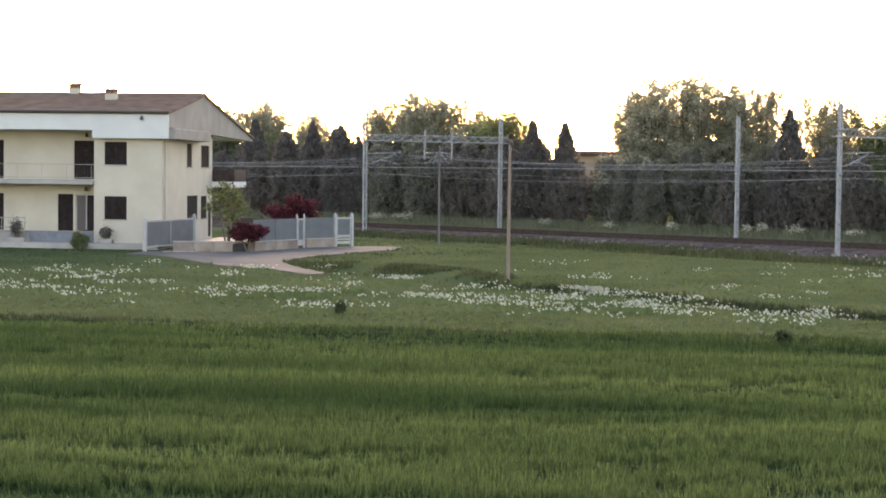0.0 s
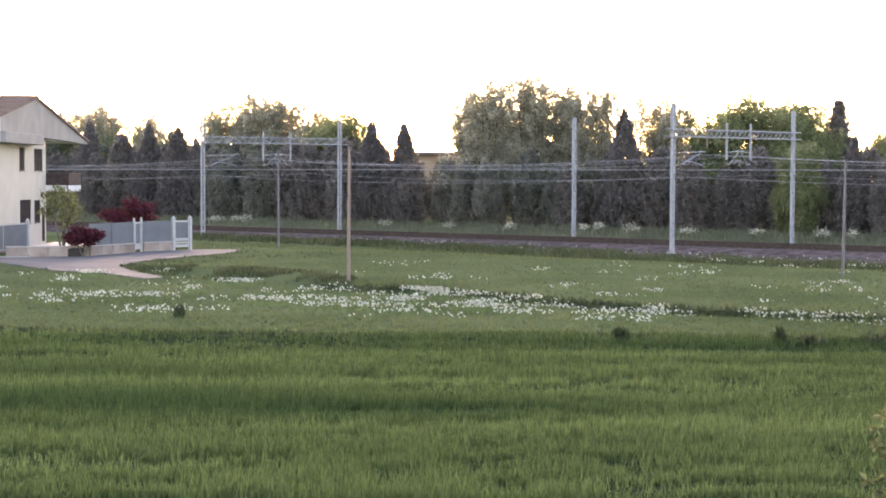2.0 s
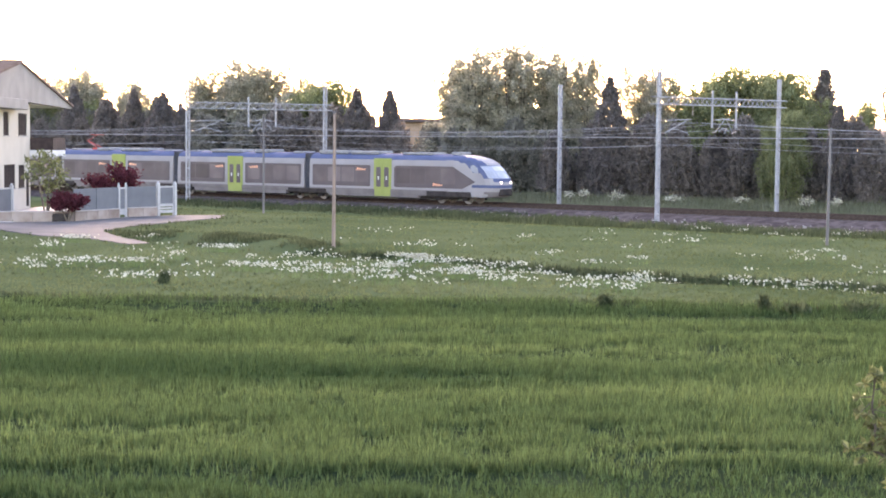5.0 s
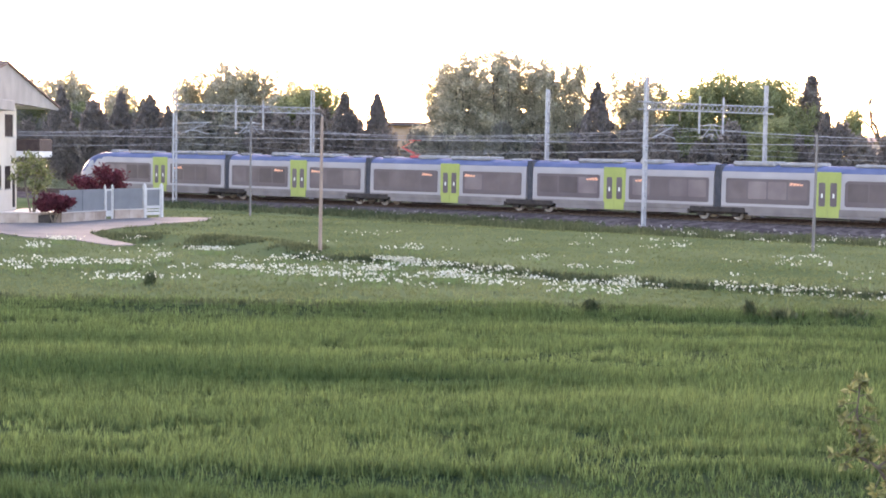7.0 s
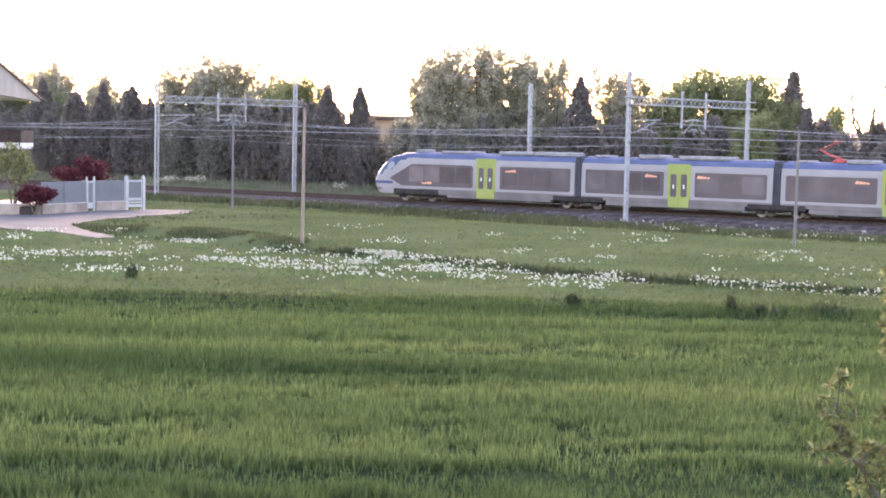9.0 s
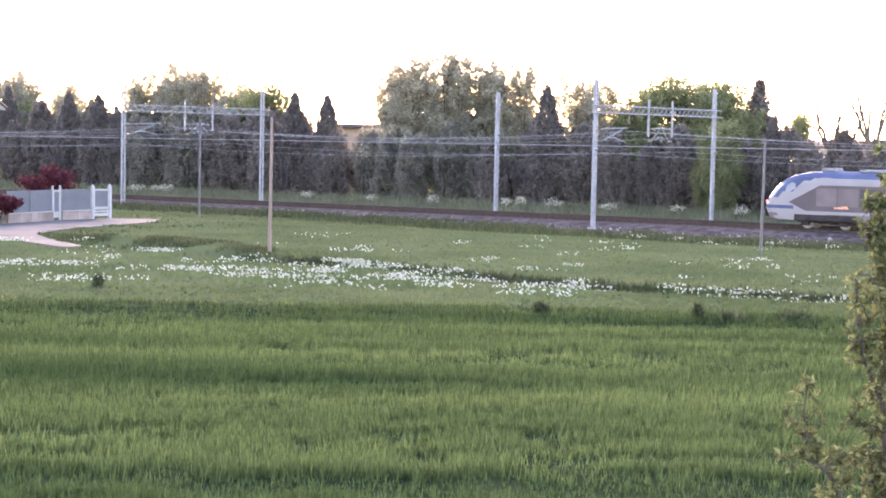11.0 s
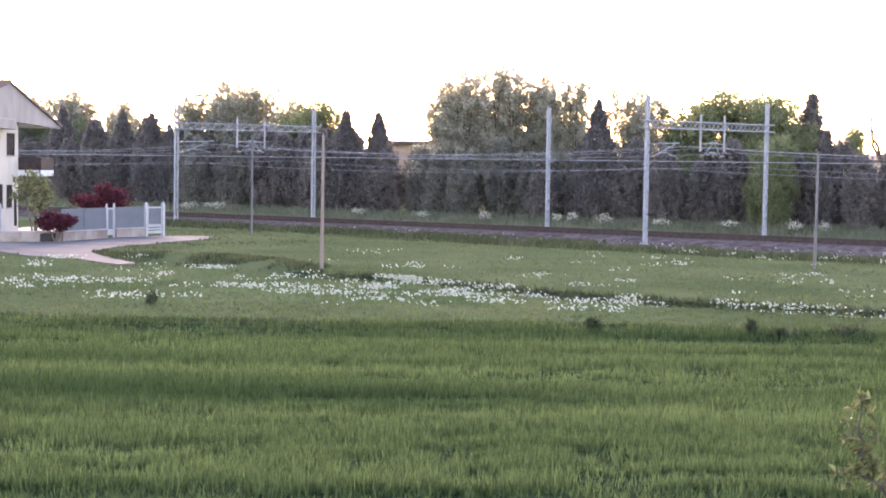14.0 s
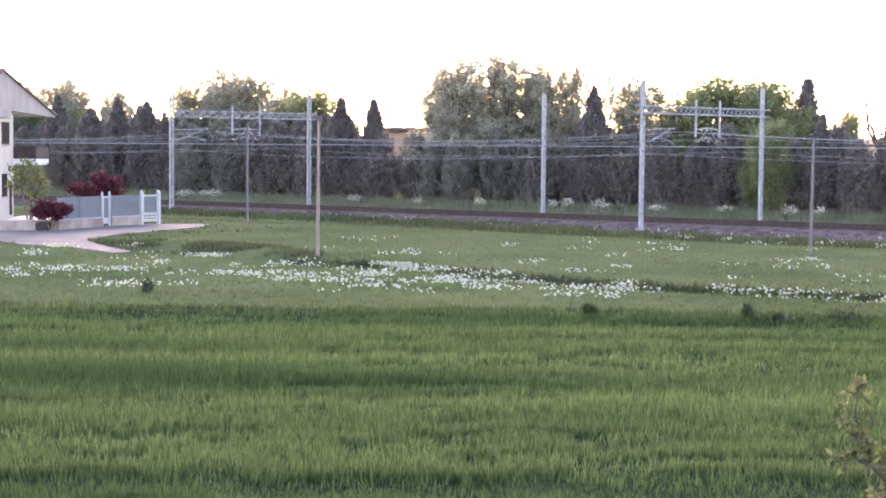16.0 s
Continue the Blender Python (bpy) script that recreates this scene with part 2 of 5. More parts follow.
def build_ground():
    xs = np.concatenate(([-3000, -1200, -500, -250, -120, -80], np.arange(-60, 60.1, 0.75), [80, 120, 250, 500, 1200, 3000]))
    ys = np.concatenate(([-3000, -1200, -400, -100, -20, 0, 8], np.arange(14, 106, 0.5), np.arange(106, 180, 1.5), [200, 260, 400, 800, 1500, 3000]))
    verts = [(x, y, ground_z(x, y)) for y in ys for x in xs]
    w = len(xs)
    faces = [(j * w + i, j * w + i + 1, (j + 1) * w + i + 1, (j + 1) * w + i) for j in range(len(ys) - 1) for i in range(w - 1)]
    me = mesh_of("ground", verts, faces, M["ground"], True)
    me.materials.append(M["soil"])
    # The ditch gets the dark soil too, which paints its shadow line.
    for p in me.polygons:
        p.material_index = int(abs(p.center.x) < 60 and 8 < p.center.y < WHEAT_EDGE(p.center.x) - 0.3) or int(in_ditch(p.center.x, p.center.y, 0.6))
    ob = new("ground", me)
    tagged(ob, "green flat farmland reaching to the horizon", "ground", kind="structure")


build_ground()


def blades(name, count, area, mat, height, width, lean, label, category, keep=None, per=3):
    """Grass as one mesh of many narrow bent blades, in tufts."""
    out = []
    for x, y, h in area(count):
        if keep and not keep(x, y):
            continue
        z = ground_z(x, y)
        a = rng.random(per) * 6.283
        for k in range(per):
            ca, sa = math.cos(a[k]), math.sin(a[k])
            hh = h * height * (0.7 + 0.5 * rng.random())
            ln = lean * hh * (0.4 + rng.random())
            ox, oy = x + 0.035 * rng.normal(), y + 0.035 * rng.normal()
            wx, wy = -sa * width / 2, ca * width / 2
            out.append(((ox - wx, oy - wy, z), (ox + wx, oy + wy, z), (ox + ca * ln, oy + sa * ln, z + hh)))
    ob = new(name, quads_mesh(name, out, len(out), 3, mat))
    return tagged(ob, label, category, kind="stuff")


def wheat_area(count):
    for _ in range(count):
        y = 20 + 28 * rng.random() ** 1.15
        x = (rng.random() * 0.74 - 0.41) * (y + 2)
        if y > WHEAT_EDGE(x) + 0.3:
            continue
        g = noise.noise(Vector((x * 0.08, y * 0.6, 3))) + 0.7 * noise.noise(Vector((x * 0.8, y * 1.8, 8)))
        if g < -0.2 + 0.3 * min(1, max(0, (31 - y) / 8)) and rng.random() < 0.8:
            continue
        yield x, y, max(0.3, 1 + 0.7 * g + 0.25 * rng.normal())


VERGE_EDGE = lambda s: float(np.interp(s, (5, 20, 31, 43, 54, 80), (-2.6, -3.4, -6.9, -10.6, -12.4, -13.6))) + 0.7 * math.sin(s * 0.7) * (s > 18)


def meadow_area(count):
    for _ in range(count):
        y = 44 + 96 * rng.random() ** 1.5
        x = (rng.random() * 0.82 - 0.46) * y
        s, n = track_coords(x, y)
        if y < WHEAT_EDGE(x) or n > VERGE_EDGE(s):
            continue
        g = noise.noise(Vector((x * 0.2, y * 0.3, 5)))
        yield x, y, 1 + 0.6 * g


def rank_area(count):
    for _ in range(count):
        r = rng.random()
        # Dark blades along the ditch strengthen its painted shadow line.
        if r < 0.3:
            s = 50 + 34 * rng.random()
            p = track(s, DITCH_N(s) + 0.45 + 0.38 * rng.normal())
            x, y, h = p.x, p.y, 0.42
            if x < -4:
                continue
        elif r < 0.45:
            s = 34 + 20 * rng.random()
            p = track(s, -47.6 + 1.3 * rng.normal())
            x, y, h = p.x, p.y, 0.34
            if x > -4 or noise.noise(Vector((x * 0.5, y * 0.5, 9))) < -0.15:
                continue
        elif r < 0.5:
            x = -22 + 40 * rng.random()
            y, h = WHEAT_EDGE(x) + 0.3 * rng.normal(), 0.28
        elif r < 0.56:
            y = 50 + 50 * rng.random()
            x, h = (rng.random() * 0.8 - 0.45) * y, 0.2
            if y < WHEAT_EDGE(x) + 0.5 or noise.noise(Vector((x * 0.45, y * 0.3, 15))) < 0.18:
                continue
        elif r < 0.64:
            s = 10 + 25 * rng.random()
            p = track(s, -36 + 6 * rng.normal())
            x, y, h = p.x, p.y, 0.3
            if noise.noise(Vector((x * 0.35, y * 0.35, 6))) < 0.1:
                continue
        else:
            s = -20 + 95 * rng.random()
            p = track(s, VERGE_EDGE(s) - 0.5 + 1.1 * rng.normal() - 5 * rng.random() ** 3)
            x, y, h = p.x, p.y, 0.85
            if noise.noise(Vector((s * 0.3, 0, 2))) < -0.1:
                h = 0.35
        yield x, y, h * (0.6 + 0.7 * rng.random())


def bank_area(count):
    for _ in range(count):
        s = -45 + 120 * rng.random()
        p = track(s, 9.3 + 6 * rng.random())
        yield p.x, p.y, 0.8 + 0.7 * rng.random()


def on_drive(x, y):
    return point_in(x, y, DRIVE) or (x < -24 and y > 92)


def point_in(x, y, poly):
    inside = False
    for (x0, y0), (x1, y1) in zip(poly, poly[1:] + poly[:1]):
        if (y0 > y) != (y1 > y) and x < (x1 - x0) * (y - y0) / (y1 - y0) + x0:
            inside = not inside
    return inside


DRIVE = [(-23.4, 91.3), (-26.1, 90.8), (-26.4, 88.5), (-23.5, 85.5), (-18.6, 78.2), (-15.7, 75.9), (-13.3, 72.6), (-12.6, 73.6), (-15.0, 78.5),
         (-16.3, 81.8), (-16.2, 87.7), (-14.6, 93.0), (-12.6, 98.1), (-12.8, 102.3), (-15.8, 102.0), (-18.4, 97.9), (-20.2, 92.6)]
blades("wheat_field", 170000, wheat_area, M["wheat"], 0.175, 0.022, 0.5, "dense young green wheat in uneven bands", "crop")
blades("meadow_grass", 60000, meadow_area, M["grass"], 0.08, 0.04, 0.7, "short bright green meadow grass", "grass", lambda x, y: not on_drive(x, y) and not in_ditch(x, y, 0.5))
blades("rank_grass", 24000, rank_area, M["rank"], 0.5, 0.07, 0.45, "darker long grass along ditch and field edge", "grass", lambda x, y: not on_drive(x, y))
blades("bank_grass", 17000, bank_area, M["bankgrass"], 0.42, 0.09, 0.4, "long grass on the bank beyond the tracks", "grass")

# ---- railway ----
def strip_along(name, profile, s0, s1, mat, step=6.0):
    """A sheet of that profile of (n, z) along the line."""
    ss = np.arange(s0, s1 + 0.1, step)
    verts = [track(s, n, z) for s in ss for n, z in profile]
    w = len(profile)
    faces = [(j * w + i, (j + 1) * w + i, (j + 1) * w + i + 1, j * w + i + 1) for j in range(len(ss) - 1) for i in range(w - 1)]
    return new(name, mesh_of(name, verts, faces, mat))


TRACKS = (1.46, 5.6)
tagged(strip_along("ballast", [(-3.2, -0.85), (-2.4, -0.58), (-1.0, -0.2), (3.4, -0.18), (8.0, -0.2), (10.0, -0.75)], -170, 230, M["ballast"]), "brown stone ballast bed under two railway tracks", "ballast", kind="structure")


def build_verge():
    ss = np.arange(14, 231, 1.5)
    verts = [track(s, min(-2.2, VERGE_EDGE(s)) * (1 - f) - 2.2 * f, -0.53 + 0.03 * noise.noise(Vector((s * 0.5, f * 6, 0))) - 0.12 * (f == 0)) for s in ss for f in (0, 0.06, 0.3, 0.55, 0.8, 1)]
    faces = [(j * 6 + i, (j + 1) * 6 + i, (j + 1) * 6 + i + 1, j * 6 + i + 1) for j in range(len(ss) - 1) for i in range(5)]
    tagged(new("verge", mesh_of("verge", verts, faces, M["verge"])), "bare brownish verge beside the railway", "verge", kind="structure")


build_verge()


def build_rails():
    sl = mesh_of("sleeper", [(x, y, z) for z in (-0.3, -0.15) for x, y in ((-0.13, -1.25), (0.13, -1.25), (0.13, 1.25), (-0.13, 1.25))],
                 [(4, 5, 6, 7), (0, 1, 5, 4), (1, 2, 6, 5), (2, 3, 7, 6), (3, 0, 4, 7)], M["sleeper"])
    for n in TRACKS:
        tr = tagged(empty("railway_track", track_pose(0, n)), "rusty steel rails on concrete sleepers in brown ballast", "track", "railway tracks")
        for y in (-0.752, 0.752):
            bm = bmesh.new()
            box(bm, -170, 230, y - 0.036, y + 0.036, -0.05, 0.0, 0.008)
            box(bm, -170, 230, y - 0.009, y + 0.009, -0.13, -0.05)
            box(bm, -170, 230, y - 0.07, y + 0.07, -0.155, -0.13)
            part("rail", bm, M["steel"], tr)
        for i in range(150):
            part("sleeper", sl, None, tr, m=pose(-20 + 0.6 * i, 0, 0))


build_rails()


PLATE = mesh_of("batten_plate", [(x, y, z) for z in (0, 0.12) for x, y in ((-0.06, -0.136), (0.06, -0.136), (0.06, 0.136), (-0.06, 0.136))],
                [(0, 3, 2, 1), (4, 5, 6, 7), (0, 1, 5, 4), (1, 2, 6, 5), (2, 3, 7, 6), (3, 0, 4, 7)], M["galvanised"])


def lattice_mast(name, m, height, base_z, label):
    """A mast of two channel posts joined by batten plates, on a concrete foot."""
    t = tagged(empty(name, m), label, "mast", "catenary masts")
    for y in (-0.17, 0.17):
        bm = bmesh.new()
        box(bm, -0.09, 0.09, y - 0.035, y + 0.035, base_z, height, 0.01)
        part("post", bm, M["galvanised"], t)
    for i in range(int(height / 0.8)):
        part("batten_plate", PLATE, None, t, m=pose(0, 0, base_z + 0.5 + i * 0.8))
    bm = bmesh.new()
    box(bm, -0.34, 0.34, -0.34, 0.34, base_z - 0.3, base_z + 0.1, 0.06)
    part("foot", bm, M["concrete"], t, "stained concrete foot")
    part("fitting", boxed(-0.13, 0.13, -0.26, 0.26, 4.9, 5.0, 0.02), M["galvanised"], t)
    return t


def insulator(bm, a, b, n=5, r=0.055):
    a, b = Vector(a), Vector(b)
    rod(bm, a, b, 0.022)
    for i in range(n):
        p = a.lerp(b, (i + 0.5) / n)
        d = (b - a).normalized() * 0.025
        rod(bm, p - d, p + d, r, r * 0.5, 8)


def cantilever(parent, x, y0, y1, z):
    """A hinged bracket arm from y0 to y1 that holds the wires."""
    k = 1 if y1 > y0 else -1
    c = empty("cantilever")
    c.parent = parent
    bm = rod(bmesh.new(), (x, y0 + 0.35 * k, z + 0.95), (x, y1 + 0.5 * k, z + 1.05), 0.035)
    rod(bm, (x, y0 + 0.35 * k, z + 0.1), (x, y1, z + 0.95), 0.03)
    part("bracket_tube", bm, M["galvanised"], c)
    bm = bmesh.new()
    pts = [(x, y0 + 0.7 * k, z + 0.15), (x, y0 + 1.0 * k, z + 0.34), (x, y0 + 1.5 * k, z + 0.38), (x, y1 + 0.1 * k, z + 0.12), (x, y1 + 0.25 * k, z)]
    for a, b in zip(pts, pts[1:]):
        rod(bm, a, b, 0.028)
    part("registration_arm", bm, M["galvanised"], c)
    bm = bmesh.new()
    insulator(bm, (x, y0, z + 0.95), (x, y0 + 0.35 * k, z + 0.95))
    insulator(bm, (x, y0, z + 0.1), (x, y0 + 0.35 * k, z + 0.1))
    part("insulator", bm, M["insulator"], c)


WIRE_Z = 5.25


def portal(s_near, n_near, s_far, n_far, z0, z1):
    """Two masts and a lattice beam across both tracks, with drop posts and brackets."""
    a = lattice_mast("catenary_mast", track_pose(s_near, n_near), z0, -0.62, "tall galvanised steel railway mast carrying a lattice beam")
    b = lattice_mast("catenary_mast", track_pose(s_far, n_far), z1, -0.2, "tall galvanised steel railway mast carrying a lattice beam")
    pa, pb = track(s_near, n_near), track(s_far, n_far)
    d = pb - pa
    ang = math.degrees(math.atan2(d.y, d.x)) - 90
    t = tagged(empty("portal_beam", pose(pa.x, pa.y, 0, 0, 0, ang)), "galvanised lattice beam spanning between two railway masts", "beam", "portal beams")
    length = d.length
    zb, zt = 7.45, 7.95
    for x in (-0.22, 0.22):
        for z in (zb, zt):
            part("chord", boxed(x - 0.035, x + 0.035, -0.6, length + 0.6, z - 0.035, z + 0.035, 0.008), M["galvanised"], t)
    n = 2 * int(length / 0.9)
    for x in (-0.22, 0.22):
        bm = bmesh.new()
        for i in range(n):
            y0, y1 = length * i / n, length * (i + 1) / n
            rod(bm, (x, y0, zb if i % 2 else zt), (x, y1, zt if i % 2 else zb), 0.025, sides=5)
        part("lattice_brace", bm, M["galvanised"], t)
    bm = bmesh.new()
    for i in range(n // 2 + 1):
        y = length * i / (n // 2)
        rod(bm, (-0.22, y, zb), (0.22, y, zb), 0.02, sides=4)
        rod(bm, (-0.22, y, zt), (0.22, y, zt), 0.02, sides=4)
    part("cross_tie", bm, M["galvanised"], t)
    for f, zlow in ((0.43, 5.9), (0.63, 5.9)):
        bm = bmesh.new()
        box(bm, -0.06, 0.06, length * f - 0.06, length * f + 0.06, zlow, 8.5, 0.01)
        part("drop_post", bm, M["galvanised"], t)
    cantilever(t, 0, 0.25, length * 0.22, WIRE_Z + 0.15)
    cantilever(t, 0, length * 0.43, length * 0.53, WIRE_Z + 0.25)
    cantilever(t, 0, length * 0.63, length * 0.55, WIRE_Z + 0.25)
    bm = bmesh.new()
    insulator(bm, (0, length * 0.27, zb), (0, length * 0.27, zb - 0.75), 6, 0.07)
    part("feeder_insulator", bm, M["insulator"], t)


portal(-3.0, -3.3, 2.1, 8.5, 9.95, 9.55)
portal(42.2, -3.3, 45.5, 8.5, 9.65, 9.5)
lattice_mast("catenary_mast", track_pose(26.7, 8.5), 9.38, -0.2, "tall galvanised steel railway mast standing alone beyond the tracks")


def wire(label, pts, r=0.0105):
    ring = [TN * r, Vector((0, 0, r)), TN * -r, Vector((0, 0, -r))]
    verts = [p + o for p in pts for o in ring]
    faces = [(4 * j + i, 4 * j + (i + 1) % 4, 4 * j + 4 + (i + 1) % 4, 4 * j + 4 + i) for j in range(len(pts) - 1) for i in range(4)]
    me = mesh_of("overhead_wire", verts, faces, M["wire"])
    tagged(new("overhead_wire", me), label, "wire", "overhead wires")


def build_wires():
    spans = [(-150, -100), (-100, -50), (-50, -2), (-2, 43), (43, 90), (90, 140), (140, 200)]
    for n in (-0.4, 1.46, 5.6):
        contact, carrier = [], []
        for s0, s1 in spans:
            for i in range(8):
                f = i / 8
                s = s0 + (s1 - s0) * f
                z = 4 * f * (1 - f)
                contact.append(track(s, n, WIRE_Z - 0.05))
                carrier.append(track(s, n, WIRE_Z + 1.0 - 0.75 * z))
        wire("thin copper contact wire above the track", contact)
        wire("thin sagging carrier wire above the contact wire", carrier)
    for n, z in ((-3.6, 4.7), (8.6, 5.9), (8.6, 4.9)):
        pts = []
        for s0, s1 in spans:
            for i in range(8):
                f = i / 8
                pts.append(track(s0 + (s1 - s0) * f, n, z - 2.2 * f * (1 - f)))
        wire("sagging feeder wire strung along the masts", pts)


build_wires()


def wood_pole(x, y, h, r, mat, label, lean=0.0):
    t = tagged(empty("utility_pole", pose(x, y, ground_z(x, y), 0, lean, 0)), label, "pole", "utility poles")
    part("shaft", rod(bmesh.new(), (0, 0, -0.3), (0, 0, h), r, r * 0.72, 10), M[mat], t)
    bm = bmesh.new()
    rod(bm, (0, 0, h - 0.02), (0, 0, h + 0.05), r * 0.8, r * 0.3, 10)
    part("cap", bm, M["greypole"], t)


wood_pole(-4.2, 71.2, 5.85, 0.088, "timber", "bare brown wooden pole standing in the meadow", 0.2)
wood_pole(-11.0, 108.0, 6.5, 0.08, "greypole", "thin grey pole standing in grass before the railway")
wood_pole(18.5, 76.1, 5.45, 0.075, "greypole", "thin grey pole standing in grass before the railway", 0.5)

# ---- train ----
LN = 19.4
W_AT = [(0.35, 1.36), (0.6, 1.42), (1.0, 1.46), (2.0, 1.46), (3.0, 1.42), (3.35, 1.36), (3.6, 1.14), (3.74, 0.8), (3.8, 0.35)]
X_AT = [(0.35, LN - 1.15), (0.64, LN - 0.65), (1.2, LN - 0.4), (1.5, LN - 0.36), (2.0, LN - 0.55), (2.6, LN - 1.0), (3.1, LN - 1.55), (3.47, LN - 2.2), (3.7, LN - 3.2), (3.8, LN - 4.6)]


def at(table, z):
    return float(np.interp(z, [a for a, _ in table], [b for _, b in table]))


def car_shell(zs, length, nose, out=0.0):
    """Loops of the car's skin at the heights zs, from one back corner round the nose to the other."""
    loops = []
    for z in zs:
        w = at(W_AT, z) + out
        if nose:
            xf = at(X_AT, z) + out
            xe = xf - 1.7
            straight = [0.3, 4, 8, 12] + [12.8 + (xe - 12.8) * k / 8 for k in range(9)]
            side = [(x, -w) for x in straight]
            arc = []
            for k in range(1, 12):
                a = k / 12 * math.pi
                c, s_ = -math.cos(a), math.sin(a)
                arc.append((xe + 1.7 * abs(s_) ** 0.64, w * math.copysign(abs(c) ** 0.64, c)))
            loops.append([(x, y, z) for x, y in side + arc + [(x, -y) for x, y in side[::-1]]])
        else:
            xs = [0.3, 4, 8, 12, length - 0.3]
            loops.append([(x, -w, z) for x in xs] + [(x, w, z) for x in xs[::-1]])
    return loops


def loft(loops, mats, pick, close=True, cap=False):
    me = bpy.data.meshes.new("body")
    n = len(loops[0])
    verts = [v for lp in loops for v in lp]
    faces, idx = [], []
    for j in range(len(loops) - 1):
        for i in range(n if close else n - 1):
            a, b = j * n + i, j * n + (i + 1) % n
            faces.append((a, b, b + n, a + n))
    if cap:
        top = (len(loops) - 1) * n
        faces.append(tuple(range(top, top + n)))
        faces.append(tuple(range(n - 1, -1, -1)))
    me.from_pydata(verts, [], faces)
    for m_ in mats:
        me.materials.append(m_)
    for p in me.polygons:
        c = p.center
        p.material_index = pick(c.x, c.z, abs(c.y))
    me.update()
    return me


def paint(x, z, y, nose):
    if nose and x > LN - 5.0:
        edge = float(np.interp(x - LN, (-4.3, -3.8, -1.8, -1.2, -0.3), (3.34, 3.3, 2.2, 1.95, 1.7)))
        if z < 1.0 and x > LN - 1.4:
            return 2
        if 1.27 < z < 1.52 and x > LN - 2.8:
            return 1
        if z > 2.95 and y < 0.95 and x > LN - 4.4:
            return 0
        return 1 if z > edge else 0
    if z > 3.33:
        return 1
    return 2 if z < 0.98 else 0


def outline_panel(name, pts, side, mat, parent, out, label="", depth=0.03, w=None):
    """A flat plate on the car's side with the outline pts of (x, z)."""
    y = side * ((w or 1.46) + out)
    return part(name, prism(pts, y - side * depth, y), mat, parent, label)


def rounded(x0, x1, z0, z1, r=0.12):
    pts = []
    for cx, cz, a0 in ((x1 - r, z0 + r, -90), (x1 - r, z1 - r, 0), (x0 + r, z1 - r, 90), (x0 + r, z0 + r, 180)):
        for k in range(4):
            a = radians(a0 + k * 30)
            pts.append((cx + r * math.cos(a), cz + r * math.sin(a)))
    return pts


def lettering(x, z, side, parent):
    """A short slanted orange mark where the window writing is."""
    bm = bmesh.new()
    for i in range(4):
        x0 = x + side * -0.0 + i * 0.24
        pts = [(x0, z), (x0 + 0.2, z), (x0 + 0.3, z + 0.2 - 0.03 * i), (x0 + 0.08, z + 0.2 - 0.03 * i)]
        y = side * 1.481
        vs = [bm.verts.new((a, y, b)) for a, b in pts]
        bm.faces.new(vs if side < 0 else vs[::-1])
    part("lettering", bm, M["orange"], parent, "orange bars of lettering")


def bogie(x, train):
    b = empty("bogie")
    b.parent = train
    b.matrix_basis = pose(x, 0, 0)
    bm = bmesh.new()
    for y in (-1.14, 1.14):
        box(bm, -1.85, 1.85, y - 0.12, y + 0.12, 0.42, 0.7, 0.04)
        for ax in (-1.3, 1.3):
            box(bm, ax - 0.28, ax + 0.28, y - 0.16, y + 0.16, 0.24, 0.58, 0.05)
        box(bm, -0.4, 0.4, y - 0.15, y + 0.15, 0.35, 0.95, 0.08)
    box(bm, -0.35, 0.35, -1.0, 1.0, 0.45, 0.7, 0.04)
    part("frame", bm, M["underframe"], b)
    for ax in (-1.3, 1.3):
        bm = bmesh.new()
        for y in (-0.75, 0.75):
            rod(bm, (ax, y - 0.065, 0.42), (ax, y + 0.065, 0.42), 0.42, sides=20)
        rod(bm, (ax, -0.75, 0.42), (ax, 0.75, 0.42), 0.08)
        for y in (-0.83, 0.83):
            rod(bm, (ax, y, 0.42), (ax, y * 0.97, 0.42), 0.3, sides=16)
        part("wheelset", bm, M["wheel"], b)


def roof_unit(x0, x1, w, h, train, mat="roofunit"):
    bm = boxed(x0, x1, -w, w, 3.7, 3.8 + h, 0.09)
    for i in range(3):
        xx = x0 + (x1 - x0) * (i + 0.5) / 3
        box(bm, xx - 0.02, xx + 0.02, -w - 0.012, w + 0.012, 3.75, 3.79 + h)
    part("roof_unit", bm, M[mat], train, "pale grey rooftop equipment")


def doors(x0, x1, car):
    for side in (-1, 1):
        xm = (x0 + x1) / 2
        outline_panel("door_surround", [(x0 - 0.02, 0.95), (x1 + 0.02, 0.95), (x1 + 0.02, 3.42), (x0 - 0.02, 3.42)], side, M["lime"], car, 0.008, "lime green door surround")
        for a, b in ((x0 + 0.08, xm - 0.012), (xm + 0.012, x1 - 0.08)):
            leaf = outline_panel("door", rounded(a, b, 0.42, 3.02, 0.05), side, M["lime"], car, 0.03, "lime green sliding door")
            c = (a + b) / 2
            pane = outline_panel("door_window", rounded(c - 0.23, c + 0.23, 1.15, 2.72, 0.1), side, M["trainglass"], leaf, 0.036)
            mark = bmesh.new()
            box(mark, c - 0.06, c + 0.06, side * 1.497, side * 1.5, 1.72, 2.0)
            part("sticker", mark, M["curtain"], leaf)


